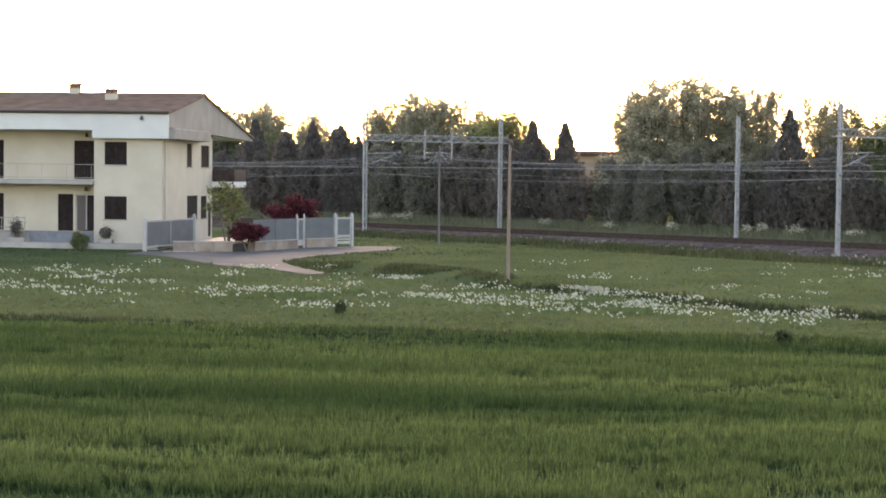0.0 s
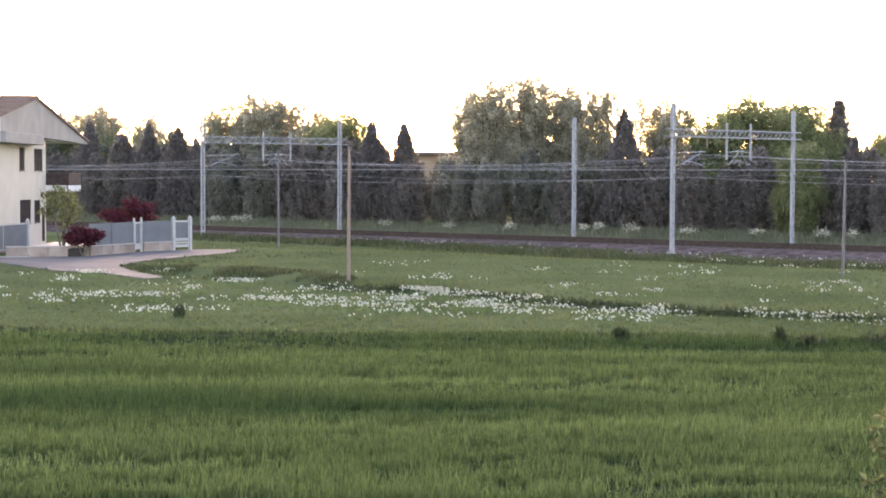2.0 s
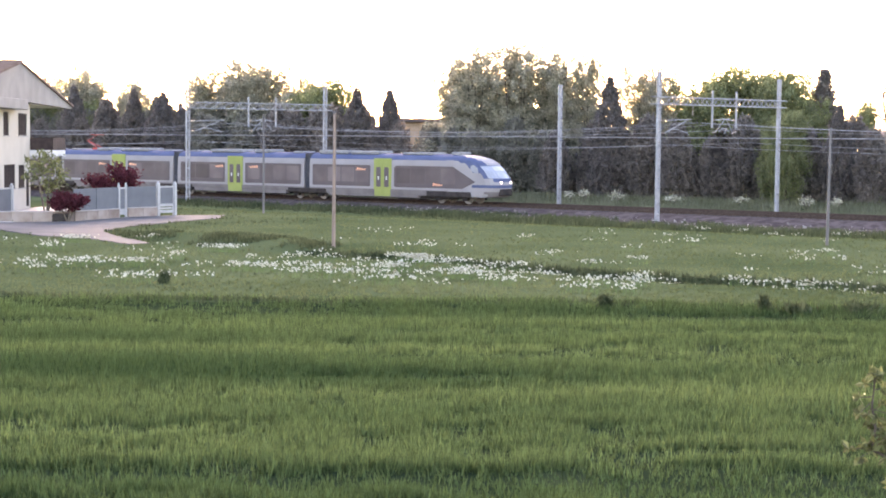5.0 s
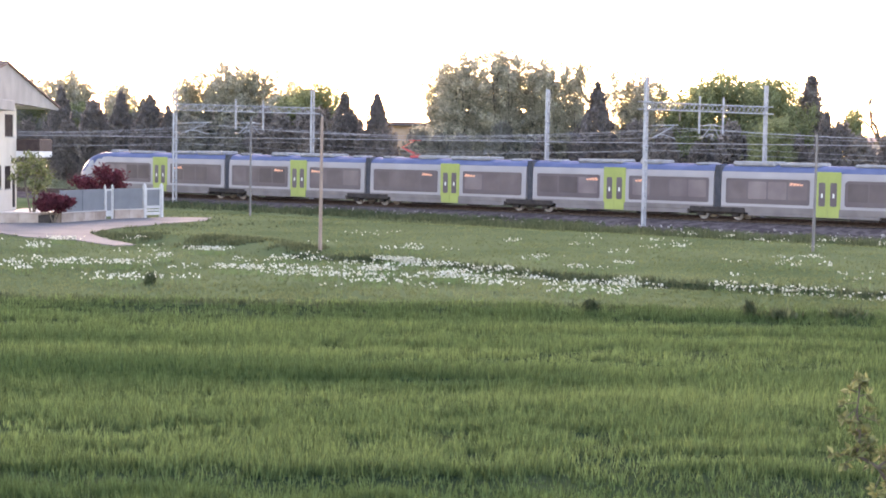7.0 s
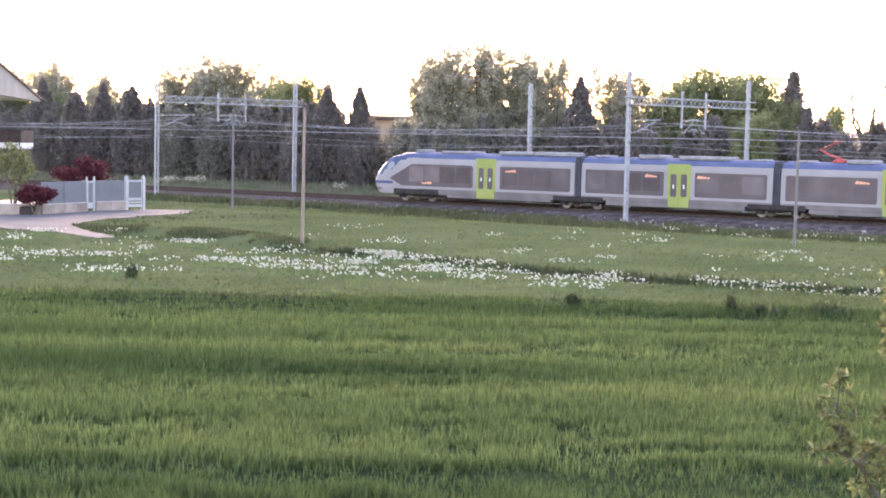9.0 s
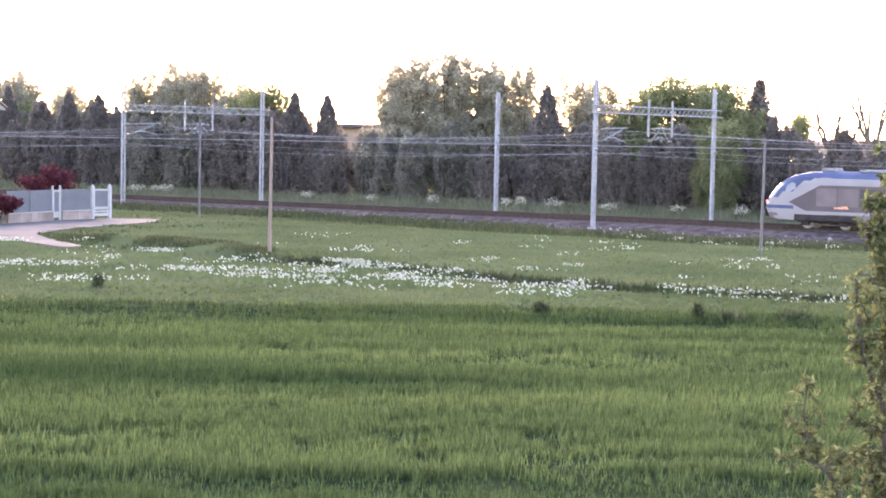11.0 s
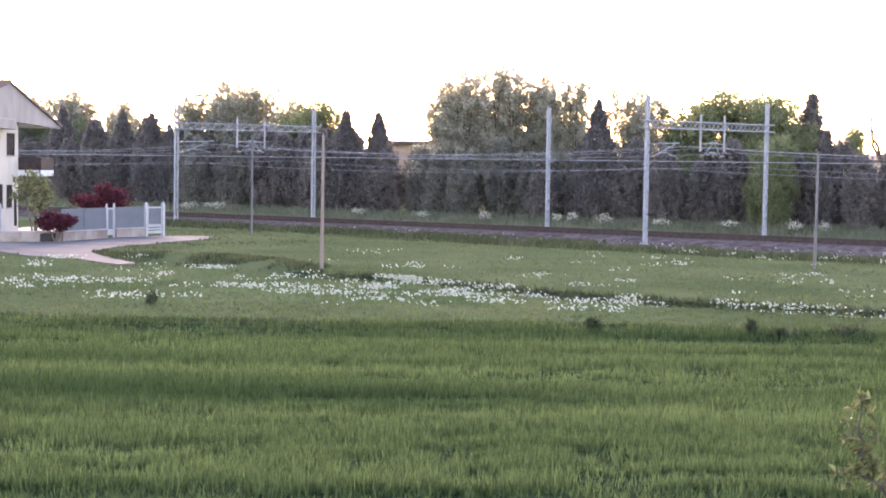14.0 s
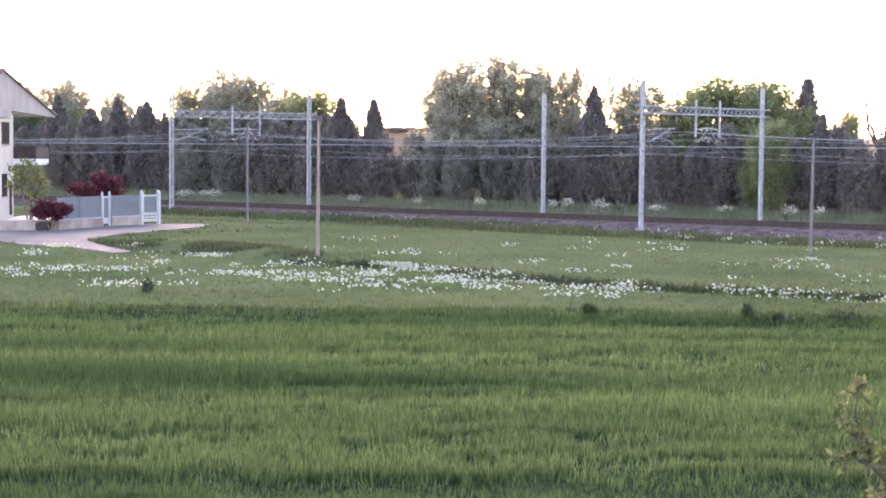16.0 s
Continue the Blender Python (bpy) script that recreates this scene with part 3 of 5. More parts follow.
def window_band(pts, side, car):
    big = [(x, z) for x, z in pts]
    band = outline_panel("window", big, side, M["trainglass"], car, 0.012, "smoked glass window band")
    x0, x1 = min(x for x, _ in big) + 0.15, max(x for x, _ in big) - 0.15
    x1 = min(x1, x0 + 5.9)
    n = 4 if x1 - x0 > 5.2 else 3
    for i in range(n):
        a, b = x0 + (x1 - x0) * i / n + 0.05, x0 + (x1 - x0) * (i + 1) / n - 0.05
        outline_panel("pane", rounded(a, b, 1.5, 2.68, 0.1), side, M["trainpane"], band, 0.016, depth=0.01)


def car_common(car, length, d0, d1, w1, w2, w3):
    doors(d0, d1, car)
    for side in (-1, 1):
        window_band(rounded(w1[0], w1[1], 1.17, 2.86), side, car)
        window_band(w2, side, car)
        lettering(w1[1] - 1.5, 2.45, side, car)
        lettering(w3, 2.45, side, car)
    bm = bmesh.new()
    box(bm, d1 + 0.6, d1 + 1.6, -1.3, 1.3, 0.25, 0.5, 0.05)
    box(bm, d0 - 3.0, d0 - 0.8, -1.25, 1.25, 0.22, 0.5, 0.05)
    box(bm, 2.2, length - 2.6, -1.1, 1.1, 0.35, 0.66)
    part("underframe", bm, M["underframe"], car)
    part("skirt", boxed(2.3, length - 2.3, -1.41, 1.41, 0.36, 0.678, 0.03), M["traingrey"], car, "dull grey skirt")


def end_car(train, m):
    car = empty("end_car")
    car.parent = train
    car.matrix_basis = m
    zs = [0.55, 0.64, 0.8, 0.98, 1.02, 1.24, 1.28, 1.5, 1.75, 2.0, 2.2, 2.4, 2.6, 2.8, 2.99, 3.15, 3.32, 3.36, 3.5, 3.6, 3.7, 3.74, 3.8]
    part("body", loft(car_shell(zs, LN, True), [M["trainwhite"], M["trainblue"], M["traingrey"]], lambda x, z, y: paint(x, z, y, True), True, True), None, car)
    lp = car_shell([2.02, 2.2, 2.4, 2.6, 2.8, 2.94], LN, True, 0.012)
    n = len(lp[0])
    part("windscreen", loft([l[n // 2 - 4:n // 2 + 5] for l in lp], [M["screenglass"]], lambda x, z, y: 0, False), None, car, "sloping cab windscreen with the sky's reflection in its pale colour")
    for side in (-1, 1):
        pts = [(LN - 2.75, 2.62), (LN - 2.3, 2.36), (LN - 2.05, 2.42), (LN - 2.15, 2.8), (LN - 2.5, 3.02), (LN - 2.75, 2.95)]
        outline_panel("cab_window", pts, side, M["screenglass"], car, 0.006, "cab side window with the sky's reflection in its pale colour", 0.2)
        y = side * 0.62
        part("headlamp", rod(bmesh.new(), (LN - 1.0, y, 1.74), (LN - 0.4, y, 1.7), 0.09, 0.08, 12), M["lamp"] if m.translation.x > 0 else M["tail"], car, "round glowing lamp")
        xs = [(9.3, 1.17), (15.9, 1.17), (17.1, 1.72), (14.95, 2.86), (9.4, 2.86), (9.2, 2.7), (9.2, 1.3)]
        window_band(xs, side, car)
        window_band(rounded(0.65, 6.75, 1.17, 2.86), side, car)
        lettering(13.0, 1.35, side, car)
        lettering(5.3, 2.45, side, car)
    doors(7.15, 8.9, car)
    bm = boxed(LN - 1.5, LN - 0.3, -0.7, 0.7, 0.7, 1.22, 0.08)
    part("coupler_cover", bm, M["underframe"], car)
    bm = bmesh.new()
    box(bm, 2.2, LN - 5.0, -1.15, 1.15, 0.3, 0.55)
    box(bm, 9.5, 11.5, -1.3, 1.3, 0.22, 0.5, 0.05)
    part("underframe", bm, M["underframe"], car)
    # Solid black box on the skin; its colour gives the recess's shade.
    part("bogie_bay", boxed(12.4, 16.7, -1.475, 1.475, 0.5, 0.96, 0.05), M["underframe"], car, "black box painting the shaded recess over the bogie")
    part("skirt", boxed(2.3, 11.6, -1.41, 1.41, 0.36, 0.548, 0.03), M["traingrey"], car, "dull grey skirt")
    for x0, x1, w, h in ((0.9, 4.0, 1.0, 0.24), (4.3, 7.2, 1.0, 0.2), (9.6, 12.6, 0.9, 0.14), (14.2, 15.2, 0.7, 0.2)):
        roof_unit(x0, x1, w, h, car)


def mid_car(train, x, turned, pantograph=False):
    L = 15.4
    car = empty("middle_car")
    car.parent = train
    car.matrix_basis = pose(x + (L if turned else 0), 0, 0, 0, 0, 180 if turned else 0)
    zs = [0.68, 0.98, 1.02, 2.0, 3.0, 3.32, 3.36, 3.5, 3.6, 3.7, 3.74, 3.8]
    part("body", loft(car_shell(zs, L, False), [M["trainwhite"], M["trainblue"], M["traingrey"]], lambda x, z, y: paint(x, z, y, False), True, True), None, car)
    car_common(car, L, 7.25, 9.0, (0.65, 6.95), rounded(9.35, 14.7, 1.17, 2.86), 9.5)
    for x0, x1, w, h in ((1.0, 2.0, 0.9, 0.1), (4.6, 6.4, 0.95, 0.22), (7.8, 11.5, 1.0, 0.2), (13.2, 14.2, 0.8, 0.1)):
        roof_unit(x0, x1, w, h, car)
    if pantograph:
        bm = rod(bmesh.new(), (3.9, -0.3, 4.0), (2.3, 0, 4.6), 0.035)
        rod(bm, (3.9, 0.3, 4.0), (2.3, 0, 4.6), 0.035)
        rod(bm, (2.3, 0, 4.6), (3.6, 0, 5.15), 0.03)
        rod(bm, (3.6, -0.8, 5.17), (3.6, 0.8, 5.17), 0.035)
        box(bm, 3.5, 4.3, -0.5, 0.5, 3.78, 3.98, 0.03)
        part("pantograph", bm, M["redpaint"], car, "raised red pantograph")


def build_train():
    train = tagged(empty("train", track_pose(-160, TRACKS[0])), "five-car electric train in pearl grey and blue with lime green doors", "train")
    end_car(train, pose(23.1, 0, 0))
    end_car(train, pose(-23.1, 0, 0, 0, 0, 180))
    mid_car(train, -23.1, False)
    mid_car(train, -7.7, False, True)
    mid_car(train, 7.7, True)
    for x in (-23.1, -7.7, 7.7, 23.1):
        bm = boxed(x - 0.32, x + 0.32, -1.36, 1.36, 0.72, 3.72, 0.12)
        for i in range(3):
            box(bm, x - 0.2 + i * 0.17, x - 0.14 + i * 0.17, -1.4, 1.4, 0.75, 3.76)
        part("gangway", bm, M["gangway"], train, "dark rubber bellows between cars")
        # Black box again stands in for the dark recess above the wheels.
        part("bogie_bay", boxed(x - 2.1, x + 2.1, -1.475, 1.475, 0.5, 0.9, 0.05), M["underframe"], train, "black box painting the shaded recess over the bogie")
        bogie(x, train)
    for x in (-37.8, 37.8):
        bogie(x, train)
    return train


train = build_train()

# ---- house ----
def wall_panel(x0, x1, z0, z1, holes):
    """Rectangles of a wall's face that leave the holes (x0, x1, z0, z1) open."""
    xs = sorted({x0, x1, *[h[0] for h in holes], *[h[1] for h in holes]})
    zs = sorted({z0, z1, *[h[2] for h in holes], *[h[3] for h in holes]})
    out = []
    for a, b in zip(xs, xs[1:]):
        for c, d in zip(zs, zs[1:]):
            mx, mz = (a + b) / 2, (c + d) / 2
            if not any(h[0] < mx < h[1] and h[2] < mz < h[3] for h in holes):
                out.append((a, b, c, d))
    return out


def wall(name, parent, x0, x1, z0, z1, y, thick, holes, mat, turned=False):
    """A wall with real openings; its outer face at y looks towards -y, or at x = y towards +x if turned."""
    bm = bmesh.new()
    for a, b, c, d in wall_panel(x0, x1, z0, z1, holes):
        if turned:
            box(bm, y - thick, y, a, b, c, d)
        else:
            box(bm, a, b, y, y + thick, c, d)
    bmesh.ops.remove_doubles(bm, verts=bm.verts, dist=0.0005)
    return part(name, bm, mat, parent)


def louvre_window(parent, a, b, c, d, y, turned=False, name="window", leaves=2):
    """Closed louvred shutters in an opening, with frame and sill."""
    def bx(bm, u0, u1, v0, v1, w0, w1):
        if turned:
            return box(bm, y - v1, y - v0, u0, u1, w0, w1)
        return box(bm, u0, u1, y + v0, y + v1, w0, w1)
    w = empty(name)
    w.parent = parent
    bm = bmesh.new()
    for u0, u1, w0, w1 in ((a, a + 0.06, c, d), (b - 0.06, b, c, d), (a, b, c, c + 0.06), (a, b, d - 0.06, d)):
        bx(bm, u0, u1, 0.05, 0.13, w0, w1)
    part("frame", bm, M["shutter"], w)
    for i in range(leaves):
        u0, u1 = a + 0.05 + (b - a - 0.1) * i / leaves + 0.006, a + 0.05 + (b - a - 0.1) * (i + 1) / leaves - 0.006
        k = int((d - c - 0.2) / 0.09)
        line = [(0.1, c + 0.05), (0.045, c + 0.05), (0.045, c + 0.1)]
        for j in range(k):
            z = c + 0.1 + j * 0.09
            line += [(0.072, z), (0.046, z + 0.07), (0.072, z + 0.085)]
        line += [(0.045, d - 0.09), (0.045, d - 0.05), (0.1, d - 0.05)]
        bm = bmesh.new()
        ends = []
        for u in (u0, u1):
            ends.append([bm.verts.new((y - v, u, z) if turned else (u, y + v, z)) for v, z in line])
        bm.faces.new(ends[0])
        bm.faces.new(ends[1][::-1])
        for i in range(len(line)):
            bm.faces.new((ends[0][i], ends[1][i], ends[1][(i + 1) % len(line)], ends[0][(i + 1) % len(line)]))
        bmesh.ops.recalc_face_normals(bm, faces=bm.faces)
        part("shutter", bm, M["shutter"], w, "dark brown louvred shutter")
    if d - c < 1.8:
        bm = bmesh.new()
        bx(bm, a - 0.08, b + 0.08, -0.06, 0.06, c - 0.06, c)
        part("sill", bm, M["concrete"], w)
    return w


HX, HY = -25.91, 94.0   # the house's near corner
HL, HD = -48.0, 106.3   # its far left end and its back


def build_house():
    h = tagged(empty("house"), "two-storey cream stucco house with brown tiled roof and dark shutters", "house")
    floor = 0.35
    RX = -30.0              # right edge of the set-back part with the balcony
    RY = HY + 1.5           # set-back wall
    front = [(-29.37, -28.03, 4.94, 6.28), (-29.37, -28.03, 1.72, 3.08)]
    wall("wall", h, RX, HX, floor - 0.8, 7.2, HY, 0.35, front, M["stucco"])
    for f in front:
        louvre_window(h, *f, HY)
    upper = (-31.7, -30.3, 4.06, 6.36)
    lower1, lower2 = (-32.7, -31.75, 0.95, 3.16), (-31.6, -30.3, 0.95, 3.16)
    far_u, far_l = (-37.6, -36.05, 4.06, 6.36), (-37.6, -36.05, 0.95, 3.16)
    far2_u, far2_l = (-44.0, -42.6, 4.06, 6.36), (-44.0, -42.6, 1.8, 3.16)
    rear_holes = [upper, lower1, lower2, far_u, far_l, far2_u, far2_l]
    wall("wall", h, HL, RX, floor - 0.8, 7.2, RY, 0.35, rear_holes, M["stucco"])
    for f in (upper, far_u, far2_u, far2_l, far_l, lower1):
        louvre_window(h, *f, RY, name="french_window", leaves=2)
    # the open glazed door with its curtain
    d = empty("glazed_door")
    d.parent = h
    bm = bmesh.new()
    for u0, u1, w0, w1 in ((-31.6, -31.53, 0.95, 3.16), (-30.37, -30.3, 0.95, 3.16), (-31.6, -30.3, 3.08, 3.16), (-31.0, -30.93, 0.95, 3.1)):
        box(bm, u0, u1, RY + 0.06, RY + 0.13, w0, w1)
    part("frame", bm, M["whitepaint"], d)
    part("pane", boxed(-31.55, -30.97, RY + 0.09, RY + 0.1, 1.0, 3.1), M["trainglass"], d)
    bm = bmesh.new()
    for i in range(7):
        rod(bm, (-31.45 + i * 0.065, RY + 0.16, 1.0), (-31.45 + i * 0.065, RY + 0.16, 3.05), 0.045, sides=8)
    part("curtain", bm, M["curtain"], d, "pale hanging curtain")
    part("shutter", boxed(-30.92, -30.36, RY + 0.06, RY + 0.11, 1.0, 3.1, 0.01), M["shutter"], d, "dark folded shutter leaf")
    # cheek of the projecting part, and the other walls
    wall("wall", h, HY + 0.35, RY + 0.35, floor - 0.8, 7.2, RX + 0.35, 0.35, [], M["stucco"], True)
    side = [(99.72, 101.0, 4.87, 6.3), (103.3, 105.5, 4.87, 6.28), (99.8, 102.5, 1.6, 3.08), (103.3, 104.9, 1.57, 3.02), (105.2, 106.1, floor, 2.5)]
    wall("wall", h, HY + 0.35, HD, floor - 0.8, 7.2, HX, 0.35, side, M["stucco"], True)
    for f in side[:4]:
        louvre_window(h, *f, HX, True)
    louvre_window(h, *side[4], HX, True, name="side_door", leaves=1)
    wall("wall", h, HL, HX - 0.35, floor - 0.8, 7.2, HD - 0.35, 0.35, [], M["stucco"])
    wall("wall", h, RY + 0.35, HD - 0.35, floor - 0.8, 7.2, HL + 0.35, 0.35, [], M["stucco"], True)
    part("dark_floor", boxed(HL + 0.4, HX - 0.4, RY + 0.4, HD - 0.4, 3.6, 3.8), M["concrete"], h)
    # white fascia, lower over the projecting part
    gx, fy = -25.4, 93.4
    part("fascia", boxed(HL - 0.3, -29.95, fy, fy + 0.25, 6.94, 7.98, 0.02), M["fascia"], h, "broad white fascia board")
    part("fascia", boxed(-29.945, gx, fy - 0.003, fy + 0.25, 6.47, 7.98, 0.02), M["fascia"], h, "broad white fascia board")
    part("soffit", boxed(HL - 0.3, RX, fy + 0.25, RY, 6.94, 7.04), M["fascia"], h)
    part("soffit", boxed(RX, gx - 0.01, fy + 0.25, HY + 0.0, 6.5, 6.6), M["greystucco"], h)
    # roof: two slopes, ridge along x
    ridge_y, rear_y = 101.9, 116.4
    zf, zr, zb = 8.02, 9.45, 7.05
    def slope(y0, z0, y1, z1, name):
        bm = bmesh.new()
        dy, dz = y1 - y0, z1 - z0
        ln = math.hypot(dy, dz)
        rows = int(ln / 0.38)
        line = []
        for r_ in range(rows):
            f0, f1 = r_ / rows, (r_ + 1) / rows
            line += [(y0 + dy * f0, z0 + dz * f0 + 0.04), (y0 + dy * f1, z0 + dz * f1)]
        line += [(y1, z1 - 0.12), (y0, z0 - 0.12)]
        a = [bm.verts.new((HL - 0.6, y, z)) for y, z in line]
        b = [bm.verts.new((gx + 0.12, y, z)) for y, z in line]
        bm.faces.new(a)
        bm.faces.new(b[::-1])
        for i in range(len(line)):
            bm.faces.new((a[i], b[i], b[(i + 1) % len(line)], a[(i + 1) % len(line)]))
        bmesh.ops.recalc_face_normals(bm, faces=bm.faces)
        return part(name, bm, M["rooftile"], h, "brown tiled roof slope")
    slope(fy - 0.15, zf, ridge_y, zr, "roof")
    slope(rear_y + 0.1, zb, ridge_y, zr, "roof")
    part("ridge_cap", rod(bmesh.new(), (HL - 0.6, ridge_y, zr), (gx + 0.14, ridge_y, zr), 0.1, sides=8), M["rooftile"], h)
    part("gutter", rod(bmesh.new(), (HL - 0.6, fy - 0.17, zf + 0.0), (gx + 0.1, fy - 0.17, zf + 0.0), 0.095, sides=8), M["gutter"], h)
    # grey gable end with the flat canopy under it
    pts = [(fy + 0.26, 7.14), (fy + 0.26, zf - 0.08), (ridge_y, zr - 0.1), (rear_y, zb - 0.06), (rear_y, zb - 0.24), (102.6, 7.0)]
    bm = bmesh.new()
    a = [bm.verts.new((gx, y, z)) for y, z in pts]
    b = [bm.verts.new((gx - 0.35, y, z)) for y, z in pts]
    bm.faces.new(a)
    bm.faces.new(b[::-1])
    for i in range(len(pts)):
        bm.faces.new((a[i], b[i], b[(i + 1) % len(pts)], a[(i + 1) % len(pts)]))
    bmesh.ops.recalc_face_normals(bm, faces=bm.faces)
    part("gable", bm, M["greystucco"], h, "grey stucco gable end")
    part("canopy", boxed(HX - 0.2, gx + 0.35, fy + 0.3, 102.4, 6.47, 7.1, 0.03), M["greystucco"], h, "grey flat canopy slab")
    part("canopy", boxed(HL, gx - 0.36, HD - 0.4, rear_y - 0.1, 6.85, 6.98), M["fascia"], h, "roof overhang at the back")
    # balcony of the front
    part("balcony_slab", boxed(HL, RX - 0.01, HY - 0.25, RY, 3.74, 4.02, 0.02), M["concrete"], h, "pale concrete balcony slab")
    rail = empty("balcony_railing")
    rail.parent = h
    part("top_rail", rod(bmesh.new(), (HL, HY - 0.18, 4.93), (RX, HY - 0.18, 4.93), 0.016), M["thinrail"], rail)
    part("bottom_rail", rod(bmesh.new(), (HL, HY - 0.18, 4.15), (RX, HY - 0.18, 4.15), 0.016), M["thinrail"], rail)
    for i in range(12):
        x = RX - 0.1 - i * 1.5
        part("post", rod(bmesh.new(), (x, HY - 0.18, 4.0), (x, HY - 0.18, 4.93), 0.012), M["thinrail"], rail)
    bm = bmesh.new()
    for i in range(110):
        x = RX - 0.2 - i * 0.16
        rod(bm, (x, HY - 0.18, 4.15), (x, HY - 0.18, 4.93), 0.0022, sides=4)
    part("baluster", bm, M["thinrail"], rail)
    # balcony at the back corner
    part("rear_slab", boxed(-30, -24.45, HD - 0.2, 110.0, 3.56, 3.95, 0.02), M["fascia"], h, "white rear balcony slab")
    part("rear_balustrade", boxed(-24.55, -24.45, HD + 0.1, 110.0, 3.95, 4.75, 0.02), M["balustrade"], h, "brown solid balcony front")
    part("rear_balustrade", boxed(-30, -24.56, 109.9, 110.0, 3.95, 4.75, 0.02), M["balustrade"], h, "brown solid balcony front")
    part("rear_balustrade", boxed(HX + 0.01, -24.56, HD + 0.1, HD + 0.2, 3.95, 4.72, 0.02), M["balustrade"], h, "brown solid balcony front")
    # chimneys
    for cx, cy, z0, z1, w in ((-33.8, 102.0, 9.2, 10.1, 0.3), (-30.5, 99.0, 8.6, 9.63, 0.32)):
        c = empty("chimney")
        c.parent = h
        part("stack", boxed(cx - w, cx + w, cy - w, cy + w, z0 - 0.4, z1 - 0.3, 0.02), M["stucco"], c)
        for dx in (-w + 0.07, 0, w - 0.07):
            for dy in (-w + 0.07, w - 0.07):
                part("vent_pier", boxed(cx + dx - 0.06, cx + dx + 0.06, cy + dy - 0.06, cy + dy + 0.06, z1 - 0.3, z1 - 0.08), M["terracotta"], c)
        part("cap", boxed(cx - w - 0.08, cx + w + 0.08, cy - w - 0.08, cy + w + 0.08, z1 - 0.08, z1, 0.02), M["rooftile"], c)
    # wall lamps, downpipe
    for x, y, z in ((-30.9, RY - 0.08, 6.72), (-30.95, RY - 0.08, 3.5), (-26.95, fy - 0.08, 7.7)):
        lamp = empty("wall_lamp")
        lamp.parent = h
        part("bracket", boxed(x - 0.03, x + 0.03, y - 0.02, y + 0.1, z + 0.05, z + 0.12, 0.01), M["gutter"], lamp)
        part("shade", rod(bmesh.new(), (x, y - 0.02, z - 0.14), (x, y - 0.02, z + 0.08), 0.12, 0.05, 10), M["gutter"], lamp)
    part("downpipe", rod(bmesh.new(), (HX + 0.06, HY + 0.5, 0.3), (HX + 0.06, HY + 0.5, 6.5), 0.045, sides=8), M["stucco"], h)
    # letter box on the side wall
    part("meter_box", boxed(HX - 0.02, HX + 0.06, 97.0, 98.0, 0.85, 1.15, 0.02), M["concrete"], h)
    # terrace
    t = tagged(empty("terrace"), "low raised terrace with a slate-clad front before the house", "terrace")
    part("slab", boxed(HL, HX + 0.0, HY - 0.9, HY, -0.3, 0.33, 0.02), M["concrete"], t)
    part("slab", boxed(HX, HX + 3.0, HY + 3.0, HD + 2, -0.3, 0.2, 0.02), M["concrete"], t)
    part("slab", boxed(HL, RX, HY, RY, -0.3, 0.93, 0.02), M["concrete"], t)
    part("cladding", boxed(-33.9, RX - 0.02, HY - 0.06, HY - 0.005, 0.33, 0.97, 0.01), M["slate"], t, "blue-grey slate cladding")
    st = tagged(empty("stair_rail"), "thin metal rail beside the terrace steps", "railing")
    for x in (-35.5, -34.8, -34.1):
        part("post", rod(bmesh.new(), (x, HY - 0.3, 0.33), (x, HY - 0.3, 1.75), 0.02), M["thinrail"], st)
    part("rail", rod(bmesh.new(), (-35.8, HY - 0.3, 1.75), (-34.05, HY - 0.3, 1.75), 0.025), M["thinrail"], st)
    part("rail", rod(bmesh.new(), (-35.8, HY - 0.3, 1.2), (-34.05, HY - 0.3, 1.2), 0.018), M["thinrail"], st)


build_house()


# ---- fence, gates and drive ----
def build_drive():
    bm = bmesh.new()
    v = [bm.verts.new((x, y, ground_z(x, y) + 0.035)) for x, y in DRIVE]
    f = bm.faces.new(v)
    r = bmesh.ops.extrude_face_region(bm, geom=[f])
    bmesh.ops.translate(bm, vec=(0, 0, -0.4), verts=[e for e in r["geom"] if isinstance(e, bmesh.types.BMVert)])
    bmesh.ops.recalc_face_normals(bm, faces=bm.faces)
    me = bpy.data.meshes.new("driveway")
    bm.to_mesh(me)
    bm.free()
    me.materials.append(M["drive"])
    tagged(new("driveway", me), "pale concrete driveway before the fence", "driveway", kind="structure")


build_drive()


def along_line(a, b):
    """A pose at a whose x axis runs towards b, and the length."""
    d = Vector(b) - Vector(a)
    return pose(a[0], a[1], 0, 0, 0, math.degrees(math.atan2(d.y, d.x))), d.length


